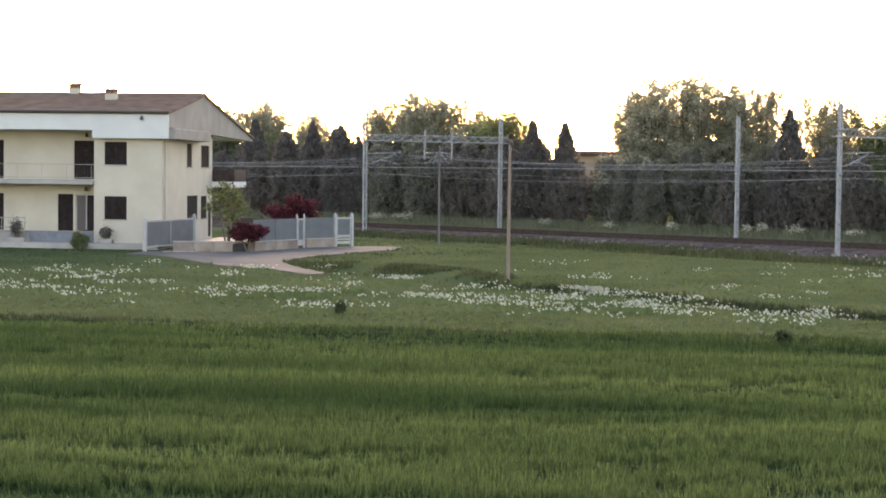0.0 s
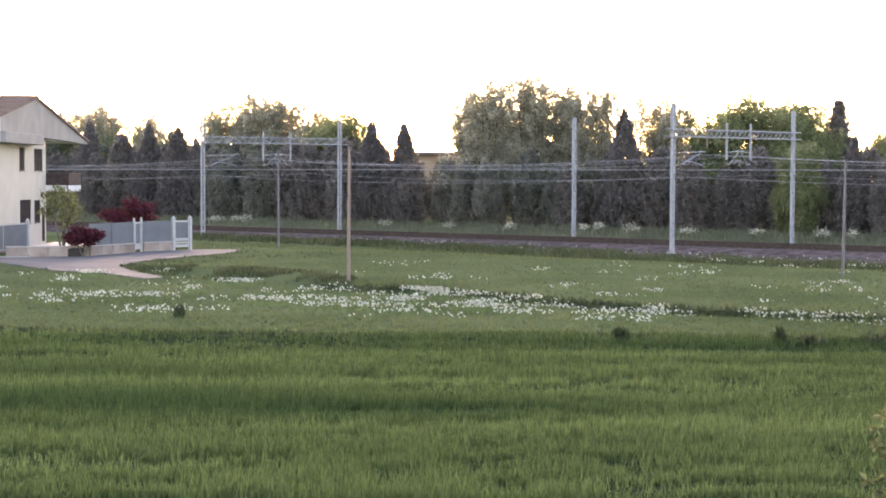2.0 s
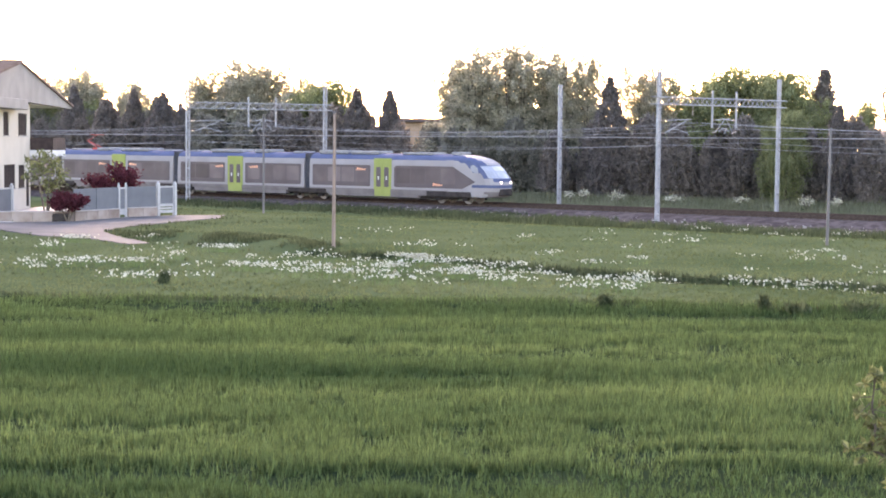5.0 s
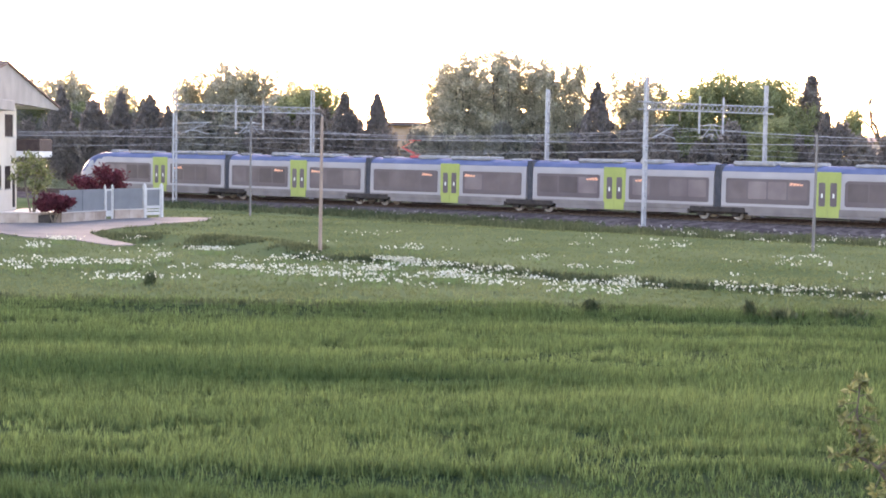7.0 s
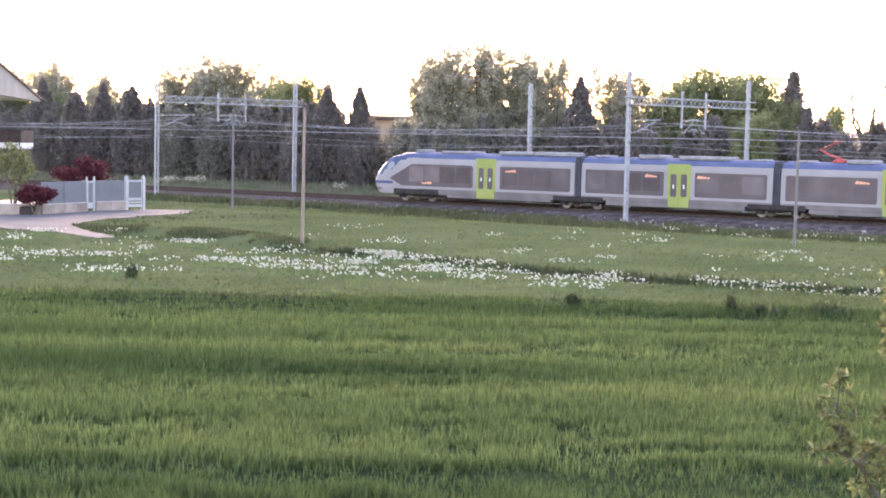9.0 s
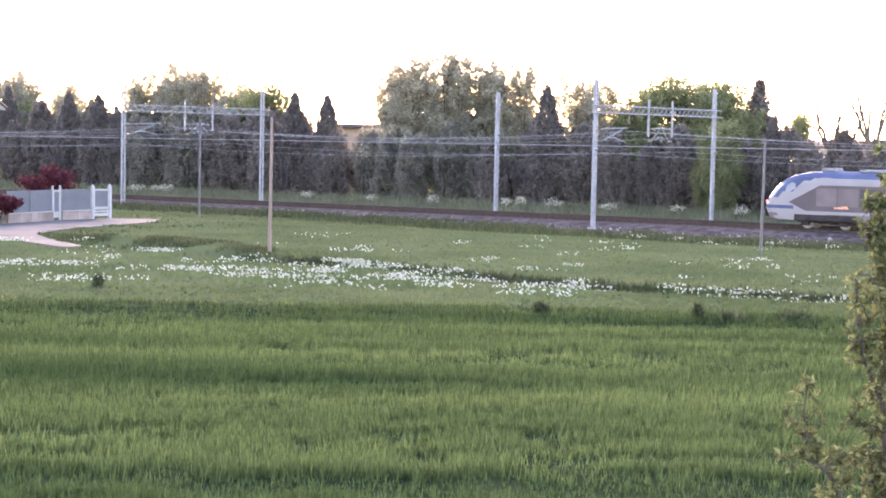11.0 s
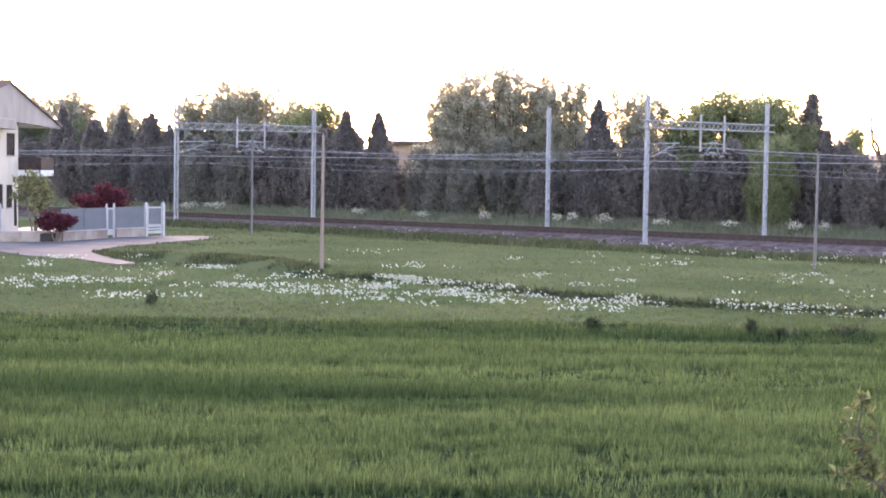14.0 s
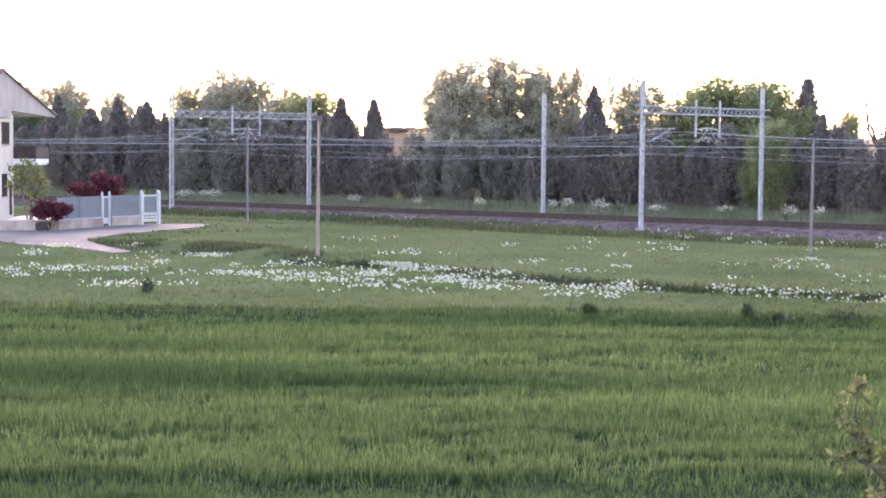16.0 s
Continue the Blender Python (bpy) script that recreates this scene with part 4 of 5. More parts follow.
def gate(a, b, h0, h1, label, panel_low, bars, thick=0.1):
    m, ln = along_line(a, b)
    g = tagged(empty("gate", m), label, "gate", "gates")
    for x in (0.0, ln):
        p = part("post", boxed(x - thick, x + thick, -thick, thick, -0.1, h1, 0.015), M["whitepaint"], g)
        part("finial", rod(bmesh.new(), (x, 0, h1), (x, 0, h1 + 0.12), thick, 0.04, 10), M["whitepaint"], p)
    fr = bmesh.new()
    for z in (h0, 0.25) + ((panel_low,) if bars else ()):
        box(fr, 0.1, ln - 0.1, -0.03, 0.03, z - 0.05, z + 0.05, 0.008)
    for x in (0.14, ln / 2, ln - 0.14) if ln > 2.5 else (0.14, ln - 0.14):
        box(fr, x - 0.035, x + 0.035, -0.032, 0.032, 0.2, h0)
    part("gate_frame", fr, M["whitepaint"], g)
    part("panel", boxed(0.16, ln - 0.16, -0.012, 0.012, panel_low, h0 - 0.05), M["panel"], g, "blue-grey sheet panel")
    if bars:
        for i in range(3):
            z = 0.25 + (panel_low - 0.25) * (i + 0.5) / 3
            part("slat", boxed(0.16, ln - 0.16, -0.018, 0.018, z - 0.05, z + 0.05, 0.006), M["whitepaint"], g)
    return g


def fence_run(a, b, base_h, top, label, panels=True):
    m, ln = along_line(a, b)
    f = tagged(empty("fence", m), label, "fence", "fences")
    n = max(1, round(ln / 1.1))
    for i in range(n):
        x0, x1 = ln * i / n, ln * (i + 1) / n
        part("wall_block", boxed(x0 + 0.006, x1 - 0.006, -0.13, 0.13, -0.3, base_h, 0.015), M["wallstone"], f)
    part("coping", boxed(0, ln, -0.16, 0.16, base_h + 0.002, base_h + 0.06, 0.012), M["concrete"], f)
    if panels:
        k = max(1, round(ln / 2.0))
        for i in range(k):
            x0, x1 = ln * i / k, ln * (i + 1) / k
            part("panel", boxed(x0 + 0.01, x1 - 0.01, -0.015, 0.015, base_h + 0.06, top), M["panel"], f, "blue-grey sheet panel")
            part("post", boxed(x0 - 0.025, x0 + 0.025, -0.05, -0.017, base_h + 0.06, top + 0.03), M["panel"], f)
    return f


gate((-26.03, 90.9), (-25.0, 98.0), 1.72, 1.9, "closed sliding gate with blue-grey panels in a white frame", 0.3, False)
fence_run((-25.0, 91.0), (-23.2, 91.2), 0.0, 0.0, "low stone kerb of the yard", False)
fence_run((-24.6, 91.6), (-20.25, 93.05), 0.55, 1.8, "low stained stone wall of the front yard", False)
fence_run((-20.25, 93.05), (-18.55, 97.35), 0.55, 1.85, "blue-grey panel fence on a low stained stone wall")
gate((-18.52, 97.42), (-18.25, 98.3), 1.78, 1.98, "narrow white garden gate with blue-grey panel", 0.5, True, 0.06)
fence_run((-18.2, 98.45), (-16.8, 100.4), 0.55, 1.85, "blue-grey panel fence on a low stained stone wall")
gate((-16.7, 100.55), (-15.85, 101.7), 1.8, 2.02, "white metal gate with blue-grey panel and lower slats", 0.72, True)


# ---- plants ----
def leaf_cloud(points, size, aspect=1.0, up=0.0):
    """Corners of small leaf faces at random turns round the points."""
    n = len(points)
    a = rng.normal(size=(n, 3))
    a /= np.linalg.norm(a, axis=1, keepdims=True)
    b = np.cross(a, rng.normal(size=(n, 3)))
    b /= np.linalg.norm(b, axis=1, keepdims=True)
    a[:, 2] += up
    s = size * (0.6 + 0.8 * rng.random((n, 1)))
    a, b = a * s * aspect, b * s
    p = np.asarray(points)
    return np.stack([p - a * 0.5, p + b * 0.35, p + a * 0.5, p - b * 0.35], axis=1)


def limbs(bm, base, height, spread, count, r0):
    """A tapered trunk with limbs; gives the limb ends."""
    ends = []
    pts = [Vector(base)]
    for i in range(5):
        p = pts[-1] + Vector((0.08 * rng.normal(), 0.08 * rng.normal(), 1)) * height / 5
        rod(bm, pts[-1], p, r0 * (1 - i * 0.17), r0 * (1 - (i + 1) * 0.17), 7)
        pts.append(p)
    for k in range(count):
        f = 0.25 + 0.7 * (k + rng.random()) / count
        i = min(4, int(f * 5))
        a = pts[i].lerp(pts[i + 1], f * 5 - i)
        an = rng.random() * 6.283
        reach = spread * (0.5 + 0.6 * rng.random()) * (1.15 - 0.6 * f)
        e = a + Vector((math.cos(an) * reach, math.sin(an) * reach, height * (0.12 + 0.12 * rng.random())))
        mid = a.lerp(e, 0.5) + Vector((0, 0, -0.05 * reach))
        rod(bm, a, mid, r0 * 0.35, r0 * 0.22, 5)
        rod(bm, mid, e, r0 * 0.22, r0 * 0.08, 5)
        ends.append(e)
    return ends, pts


def column_points(count, height, radius, top_power, taper, lumps, sprays, spray):
    """Points of an upright crown that reaches to the ground: a dense core, and sprays that stand out from it."""
    ph = rng.random(4) * 6.283

    def outline(z, an):
        prof = np.clip(1 - z ** top_power, 0, 1) ** taper * np.clip(0.72 + z * 1.4, 0, 1)
        lump = 1 + lumps * (np.sin(an * 3 + z * 7 + ph[0]) * 0.5 + np.sin(an * 5 - z * 15 + ph[1]) * 0.35 + np.sin(an * 9 + z * 31 + ph[2]) * 0.3)
        return radius * (prof * lump + 0.012)

    core = count * 2 // 5
    z, an = rng.random(core) ** 0.85, rng.random(core) * 6.283
    rr = outline(z, an) * (0.5 + 0.42 * rng.random(core))
    inner = np.stack([rr * np.cos(an), rr * np.sin(an), z * height * 0.97 + 0.1], 1)
    z, an = rng.random(sprays) ** 0.85, rng.random(sprays) * 6.283
    rr = outline(z, an) * (0.72 + 0.22 * rng.random(sprays))
    base = np.stack([rr * np.cos(an), rr * np.sin(an), z * height * 0.94 + 0.1], 1)
    out = 0.55 * (1 - 0.7 * z)
    aim = np.stack([np.cos(an) * out, np.sin(an) * out, 0.8 + 0 * z], 1) * spray * (0.5 + 0.9 * rng.random((sprays, 1)))
    pick = rng.integers(0, sprays, count - core)
    f = rng.random((count - core, 1))
    outer = base[pick] + aim[pick] * f + rng.normal(size=(count - core, 3)) * 0.16 * spray * (1.15 - f)
    return np.concatenate([inner, outer])


def clump_points(clumps, count):
    """Points scattered in soft clumps of (centre, radius), shared out by their size."""
    w = np.array([r * r for _, r in clumps])
    ns = np.maximum(4, (count * w / w.sum()).astype(int))
    out = [np.array(c) + rng.normal(size=(n, 3)) * r * 0.55 for (c, r), n in zip(clumps, ns)]
    pts = np.concatenate(out)
    pts[:, 2] = np.maximum(pts[:, 2], 0.15)
    return pts


def tree_proto(name, kind, height, radius, leaves, leaf, mat):
    """The trunk and crown meshes of one kind of tree, of its full size, standing at the origin."""
    bm = bmesh.new()
    if kind == "cone":
        rod(bm, (0, 0, -0.3), (0, 0, height * 0.9), 0.2, 0.03, 7)
        quads = leaf_cloud(column_points(leaves, height, radius, 2.1, 1.0, 0.16, 330, 0.75), leaf, 1.3, 0.5)
    elif kind == "column":
        for k in range(3):
            rod(bm, (0.15 * k, 0, -0.3), (0.4 * rng.normal(), 0.4 * rng.normal(), height * 0.8), 0.14, 0.03, 6)
        quads = leaf_cloud(column_points(leaves, height, radius, 2.6, 0.72, 0.3, 260, 1.0), leaf, 1.3, 0.2)
    elif kind == "spruce":
        rod(bm, (0, 0, -0.3), (0, 0, height), 0.2, 0.02, 7)
        cl = []
        for k in range(26):
            f = k / 26
            for j in range(7):
                an = j * 0.9 + k * 2.4 + 0.4 * rng.normal()
                reach = radius * (1 - f) ** 0.8 * (0.75 + 0.35 * rng.random())
                for q in (0.35, 0.7, 1.0):
                    cl.append((Vector((math.cos(an) * reach * q, math.sin(an) * reach * q, height * (0.06 + 0.93 * f) - 0.12 * reach * q)), 0.16 + 0.3 * (1 - f) * (1.2 - q)))
        quads = leaf_cloud(clump_points(cl, leaves), leaf, 1.5)
    elif kind == "poplar":
        cl = []
        for k in range(7):
            an, off = k * 2.4 + rng.random(), radius * (0.15 + 0.6 * rng.random())
            top = height * (0.8 + 0.2 * rng.random()) if k else height
            a = Vector((0.2 * math.cos(an), 0.2 * math.sin(an), height * 0.08))
            b = Vector((off * math.cos(an), off * math.sin(an), top))
            mid = a.lerp(b, 0.5) + Vector((0.3 * rng.normal(), 0.3 * rng.normal(), 0))
            rod(bm, a, mid, 0.11, 0.06, 6)
            rod(bm, mid, b, 0.06, 0.015, 6)
            for i in range(64):
                f = 0.1 + 0.92 * (i + rng.random()) / 64
                p = a.lerp(mid, f * 2) if f < 0.5 else mid.lerp(b, f * 2 - 1)
                side = radius * 0.42 * (1.1 - 0.5 * f)
                q = p + Vector((rng.normal() * side, rng.normal() * side, 0.3 * rng.random()))
                if i % 3 == 0:
                    rod(bm, p, q, 0.025, 0.01, 4)
                cl.append((q, radius * (0.06 + 0.15 * rng.random()) * (1.3 - 0.5 * f)))
        rod(bm, (0, 0, -0.3), (0, 0, height * 0.12), 0.26, 0.2, 8)
        quads = leaf_cloud(clump_points(cl, leaves), leaf, 1.4)
    else:
        ends, spine = limbs(bm, (0, 0, -0.3), height * 0.78, radius, 30, 0.16 + height * 0.008)
        cl = []
        for e in ends:
            cl.append((e, radius * 0.24))
            for _ in range(9):
                cl.append((e + Vector(rng.uniform(-1, 1, size=3) * radius * 0.36), radius * (0.06 + 0.13 * rng.random())))
        for p in spine[1:]:
            cl.append((p + Vector((0, 0, height * 0.05)), radius * 0.32))
        for _ in range(34):
            cl.append((spine[-1] + Vector((rng.normal() * radius * 0.34, rng.normal() * radius * 0.34, height * (-0.03 + 0.15 * rng.random()))), radius * (0.05 + 0.11 * rng.random())))
        for _ in range(34):
            an, q = rng.random() * 6.283, radius * (0.3 + 0.5 * rng.random())
            cl.append((Vector((math.cos(an) * q, math.sin(an) * q, height * (0.05 + 0.4 * rng.random()))), radius * 0.22))
        quads = leaf_cloud(clump_points(cl, leaves), leaf, 1.4)
    trunk = bpy.data.meshes.new("trunk")
    bm.to_mesh(trunk)
    bm.free()
    trunk.materials.append(M["bark"])
    return name, trunk, quads_mesh("crown", quads, len(quads), 4, M[mat]), height


PROTO = {
    "cypress": [tree_proto("cypress", "cone", 10, 2.35, 18000, 0.19, "cypress") for _ in range(3)],
    "spruce": [tree_proto("spruce", "spruce", 10, 2.3, 16000, 0.22, "darkleaf")],
    "poplar": [tree_proto("poplar", "poplar", 11.3, 2.4, 24000, 0.155, "poplar") for _ in range(4)],
    "broad": [tree_proto("broadleaf_tree", "open", 10.6, 3.6, 24000, 0.18, "broadleaf") for _ in range(3)],
    "grey": [tree_proto("willow", "column", 8, 2.0, 14000, 0.19, "greyleaf") for _ in range(3)],
    "dark": [tree_proto("evergreen_tree", "column", 8, 2.1, 14000, 0.19, "darkleaf") for _ in range(4)],
}
LABELS = {"cypress": "dense dark green conical cypress beyond the railway", "poplar": "tall airy poplar with pale spring leaves",
          "spruce": "dark spruce with tiered drooping branches behind the tree belt",
          "broad": "broad tree with fresh green spring leaves", "grey": "grey-green leafy tree in the belt beyond the railway", "dark": "dark dense evergreen in the tree belt"}
tree_count = dict.fromkeys(PROTO, 0)


def plant(kind, s, n, height, wide=1.0):
    name, trunk, crown, h0 = PROTO[kind][tree_count[kind] % len(PROTO[kind])]
    tree_count[kind] += 1
    p = track(s, n)
    t = tagged(empty(name, pose(p.x, p.y, ground_z(p.x, p.y) - 0.05, 0, 0, rng.random() * 360)), LABELS[kind], "tree", "tree belt")
    k = height / h0
    t.scale = (k * wide, k * wide, k)
    part("trunk", trunk, None, t)
    part("crown", crown, None, t)
    return t


# named trees of the belt
for s, h, w in ((-41.0, 10.4, 0.85), (-36.4, 8.3, 0.85), (-31.6, 9.8, 0.85), (-27.3, 9.6, 0.95), (-24.6, 8.4, 0.9), (-1.3, 9.6, 0.95), (2.6, 9.4, 0.85), (26.2, 10.2, 0.85), (46.6, 7.7, 0.8)):
    plant("cypress", s, 17, h, w)
plant("spruce", 41.3, 26, 11.2, 1.2)
for s, h, w in ((-55.0, 12.0, 0.9), (-50.5, 13.2, 0.95), (-47.0, 12.2, 0.85), (-42.0, 10.6, 0.8), (-38.5, 11.0, 0.85), (-29.0, 11.6, 0.8), (-25.5, 12.7, 0.95), (-21.8, 12.7, 0.95), (-18.2, 12.0, 0.85), (-14.0, 11.2, 0.85), (-27.4, 12.0, 0.9), (-23.6, 12.9, 0.95), (-19.8, 12.3, 0.9), (-16.0, 11.4, 0.85), (-48.6, 12.4, 0.9), (-40.2, 11.0, 0.85)):
    plant("poplar", s, 23.5 + 2.5 * rng.random(), h, w)
for s, h, w in ((5.7, 11.6, 0.8), (7.2, 12.9, 1.0), (9.2, 13.2, 1.0), (11.4, 13.4, 1.0), (13.4, 13.3, 1.0), (15.6, 12.9, 0.95), (17.6, 12.5, 0.9), (19.4, 12.2, 0.8), (21.4, 12.2, 0.65), (26.0, 11.6, 0.9), (28.2, 11.4, 0.75)):
    plant("poplar", s, 21.5 + 1.5 * rng.random(), h, w)
for s, h, w in ((-53, 10.5, 0.9), (-45, 9.5, 0.9), (-34, 9.0, 0.8), (-9.6, 11.5, 0.8), (-12.4, 10.2, 0.7), (32.4, 11.2, 0.85), (35.2, 11.9, 0.95), (38.2, 11.4, 0.9), (40.4, 9.4, 0.7), (30.0, 9.0, 0.7)):
    plant("broad", s, 22 + 2 * rng.random(), h, w)
for s, n, h, w in ((43.2, 15, 7.7, 0.62), (41.6, 16, 6.6, 0.55), (44.4, 27, 8.7, 0.55)):
    plant("broad", s, n, h, w)
# the shaded lower wall of foliage, of uneven height
BELT_TOP = lambda s: float(np.interp(s, (-58, -44, -30, -20, -6, 4, 6, 16, 22, 30, 40, 45, 48, 56, 78), (7.8, 8.0, 8.6, 8.0, 7.8, 6.6, 7.2, 7.2, 6.8, 7.0, 6.4, 6.4, 6.6, 6.2, 6.0)))
s = -58.0
while s < 74:
    plant("grey" if 4 < s < 20 or -23 < s < -13 else "dark", s, 16.2 + 2.2 * rng.random(), BELT_TOP(s) * (0.74 + 0.3 * rng.random()), 1.0)
    s += 2.4 + 0.9 * rng.random()
s = -60.0
while s < 62:
    plant("grey" if 0 < s < 22 or s < -14 else "dark", s, 21 + 2.0 * rng.random(), BELT_TOP(s) * (0.9 + 0.16 * rng.random()), 1.2)
    s += 3.6 + 0.6 * rng.random()


def bare_tree(s, n, height, forks):
    """A leafless tree: a trunk that forks into long bent limbs with twigs."""
    p = track(s, n)
    t = tagged(empty("bare_tree", pose(p.x, p.y, ground_z(p.x, p.y))), "bare leafless tree with thin upright branches", "tree")
    fork = Vector((0, 0, height * 0.55))
    part("trunk", rod(bmesh.new(), (0, 0, -0.2), fork, 0.32, 0.24, 8), M["bark"], t)
    for k in range(forks):
        lean = (k + 0.5) / forks * 2 - 1
        pts = [fork - Vector((0, 0, 0.25 * k * height / 10))]
        for i in range(4):
            pts.append(pts[-1] + Vector((lean * (0.75 - 0.12 * i) + 0.16 * rng.normal(), 0.3 * rng.normal(), height * 0.115 * (1.1 - 0.35 * abs(lean) + 0.12 * rng.random()))))
        bm = bmesh.new()
        for i in range(4):
            rod(bm, pts[i], pts[i + 1], 0.15 - 0.024 * i, 0.126 - 0.024 * i, 6)
        limb = part("limb", bm, M["bark"], t)
        bm = bmesh.new()
        for i in range(1, 5):
            for _ in range(2):
                e = pts[i] + Vector((0.55 * rng.normal(), 0.4 * rng.normal(), 0.35 + 0.5 * rng.random()))
                rod(bm, pts[i], e, 0.06, 0.035, 4)
                rod(bm, e, e + Vector((0.3 * rng.normal(), 0.3 * rng.normal(), 0.35)), 0.035, 0.02, 4)
        part("twig", bm, M["bark"], limb)


bare_tree(49.4, 22, 8.6, 5)
bare_tree(52.4, 22, 10.2, 5)
bare_tree(56.0, 23, 9.4, 4)


def shrub(name, x, y, z, rx, ry, rz, leaves, leaf, mat, label, stem=0.0):
    """A bush of leafy clumps with a short stem."""
    t = tagged(empty(name, pose(x, y, z)), label, "shrub")
    bm = bmesh.new()
    for k in range(5):
        a = k * 1.3
        rod(bm, (0.04 * math.cos(a), 0.04 * math.sin(a), 0), (0.5 * rx * math.cos(a), 0.5 * ry * math.sin(a), stem + rz * 0.9), 0.05, 0.02, 6)
    part("stem", bm, M["bark"], t)
    pts = []
    for _ in range(40):
        d = Vector(rng.normal(size=3)).normalized() * (0.45 + 0.5 * rng.random())
        c = np.array((d.x * rx, d.y * ry, stem + rz + d.z * rz))
        q = rng.normal(size=(leaves // 40, 3)) * np.array([rx, ry, rz]) * 0.17
        pts.append(c + q)
    pts = np.concatenate(pts)
    pts[:, 2] = np.maximum(pts[:, 2], 0.03)
    q = leaf_cloud(pts, leaf, 1.5)
    part("foliage", quads_mesh("foliage", q, len(q), 4, M[mat]), None, t)


shrub("red_maple", -19.9, 103.0, 0.0, 1.5, 1.3, 0.95, 5000, 0.14, "redleaf", "rounded crimson-leaved maple behind the fence", 1.15)
shrub("red_shrub", -20.45, 92.45, 0.0, 1.1, 0.45, 0.5, 3600, 0.13, "redleaf", "low crimson shrub above the yard wall", 0.65)
shrub("garden_tree", -21.75, 92.9, 0.2, 1.2, 1.0, 1.2, 900, 0.15, "pearleaf", "small garden tree with sparse fresh leaves", 1.35)
shrub("terrace_bush", -30.4, 92.7, 0.0, 0.55, 0.45, 0.5, 1500, 0.09, "broadleaf", "round green bush below the terrace", 0.0)


def potted(x, y, z, w, h, label):
    t = tagged(empty("planter", pose(x, y, z)), label, "planter", "terrace planters")
    part("pot", boxed(-w, w, -0.2, 0.2, 0, 0.26, 0.03), M["concrete"], t)
    q = leaf_cloud(rng.normal(size=(700, 3)) * np.array([w * 0.35, 0.14, h * 0.2]) + np.array([0, 0, 0.26 + h * 0.45]), 0.1, 1.5)
    part("plant", quads_mesh("plant", q, len(q), 4, M["darkleaf"]), None, t)


for s_ in (-29.0, -18.2, -17.4, -15.2, -13.9, 3.6, 11.0, 17.5, 24.8, 26.0, 29.3, 34.5, 40.2, 45.8, 48.0):
    p_ = track(s_, 12.8 + 0.8 * rng.random())
    shrub("blossom_shrub", p_.x, p_.y, ground_z(p_.x, p_.y), 0.5 + 0.3 * rng.random(), 0.4, 0.3 + 0.2 * rng.random(), 160, 0.1, "petal", "small white-blossomed shrub at the foot of the trees", 0.15)


def yard_rock(x, y, r):
    bm = bmesh.new()
    bmesh.ops.create_icosphere(bm, subdivisions=2, radius=r)
    for v in bm.verts:
        v.co *= 0.8 + 0.4 * noise.noise(v.co * 3 + Vector((x * 3, y, 0)))
        v.co.z *= 0.7
    me = bpy.data.meshes.new("garden_rock")
    bm.to_mesh(me)
    bm.free()
    me.materials.append(M["wallstone"])
    ob = tagged(new("garden_rock", me), "rounded pale garden rock behind the yard wall", "rock", "garden rocks")
    ob.location = (x, y, 0.45 + r * 0.3)


bed = tagged(empty("flower_bed", pose(-22.3, 93.1, 0)), "dark raised flower bed behind the yard wall", "flower bed")
part("soil", boxed(-1.6, 1.9, -0.55, 1.2, -0.2, 0.48, 0.06), M["underframe"], bed)
for x_, y_, r_ in ((-21.2, 93.5, 0.24), (-20.8, 93.7, 0.2), (-21.6, 93.3, 0.18), (-20.5, 93.9, 0.22), (-22.0, 93.4, 0.16)):
    yard_rock(x_, y_, r_)


potted(-29.1, HY - 0.6, 0.33, 0.42, 0.75, "pale planter with a dark green plant on the terrace")
potted(-34.5, HY - 0.6, 0.33, 0.5, 1.2, "pale planter with a tall dark green plant on the terrace")


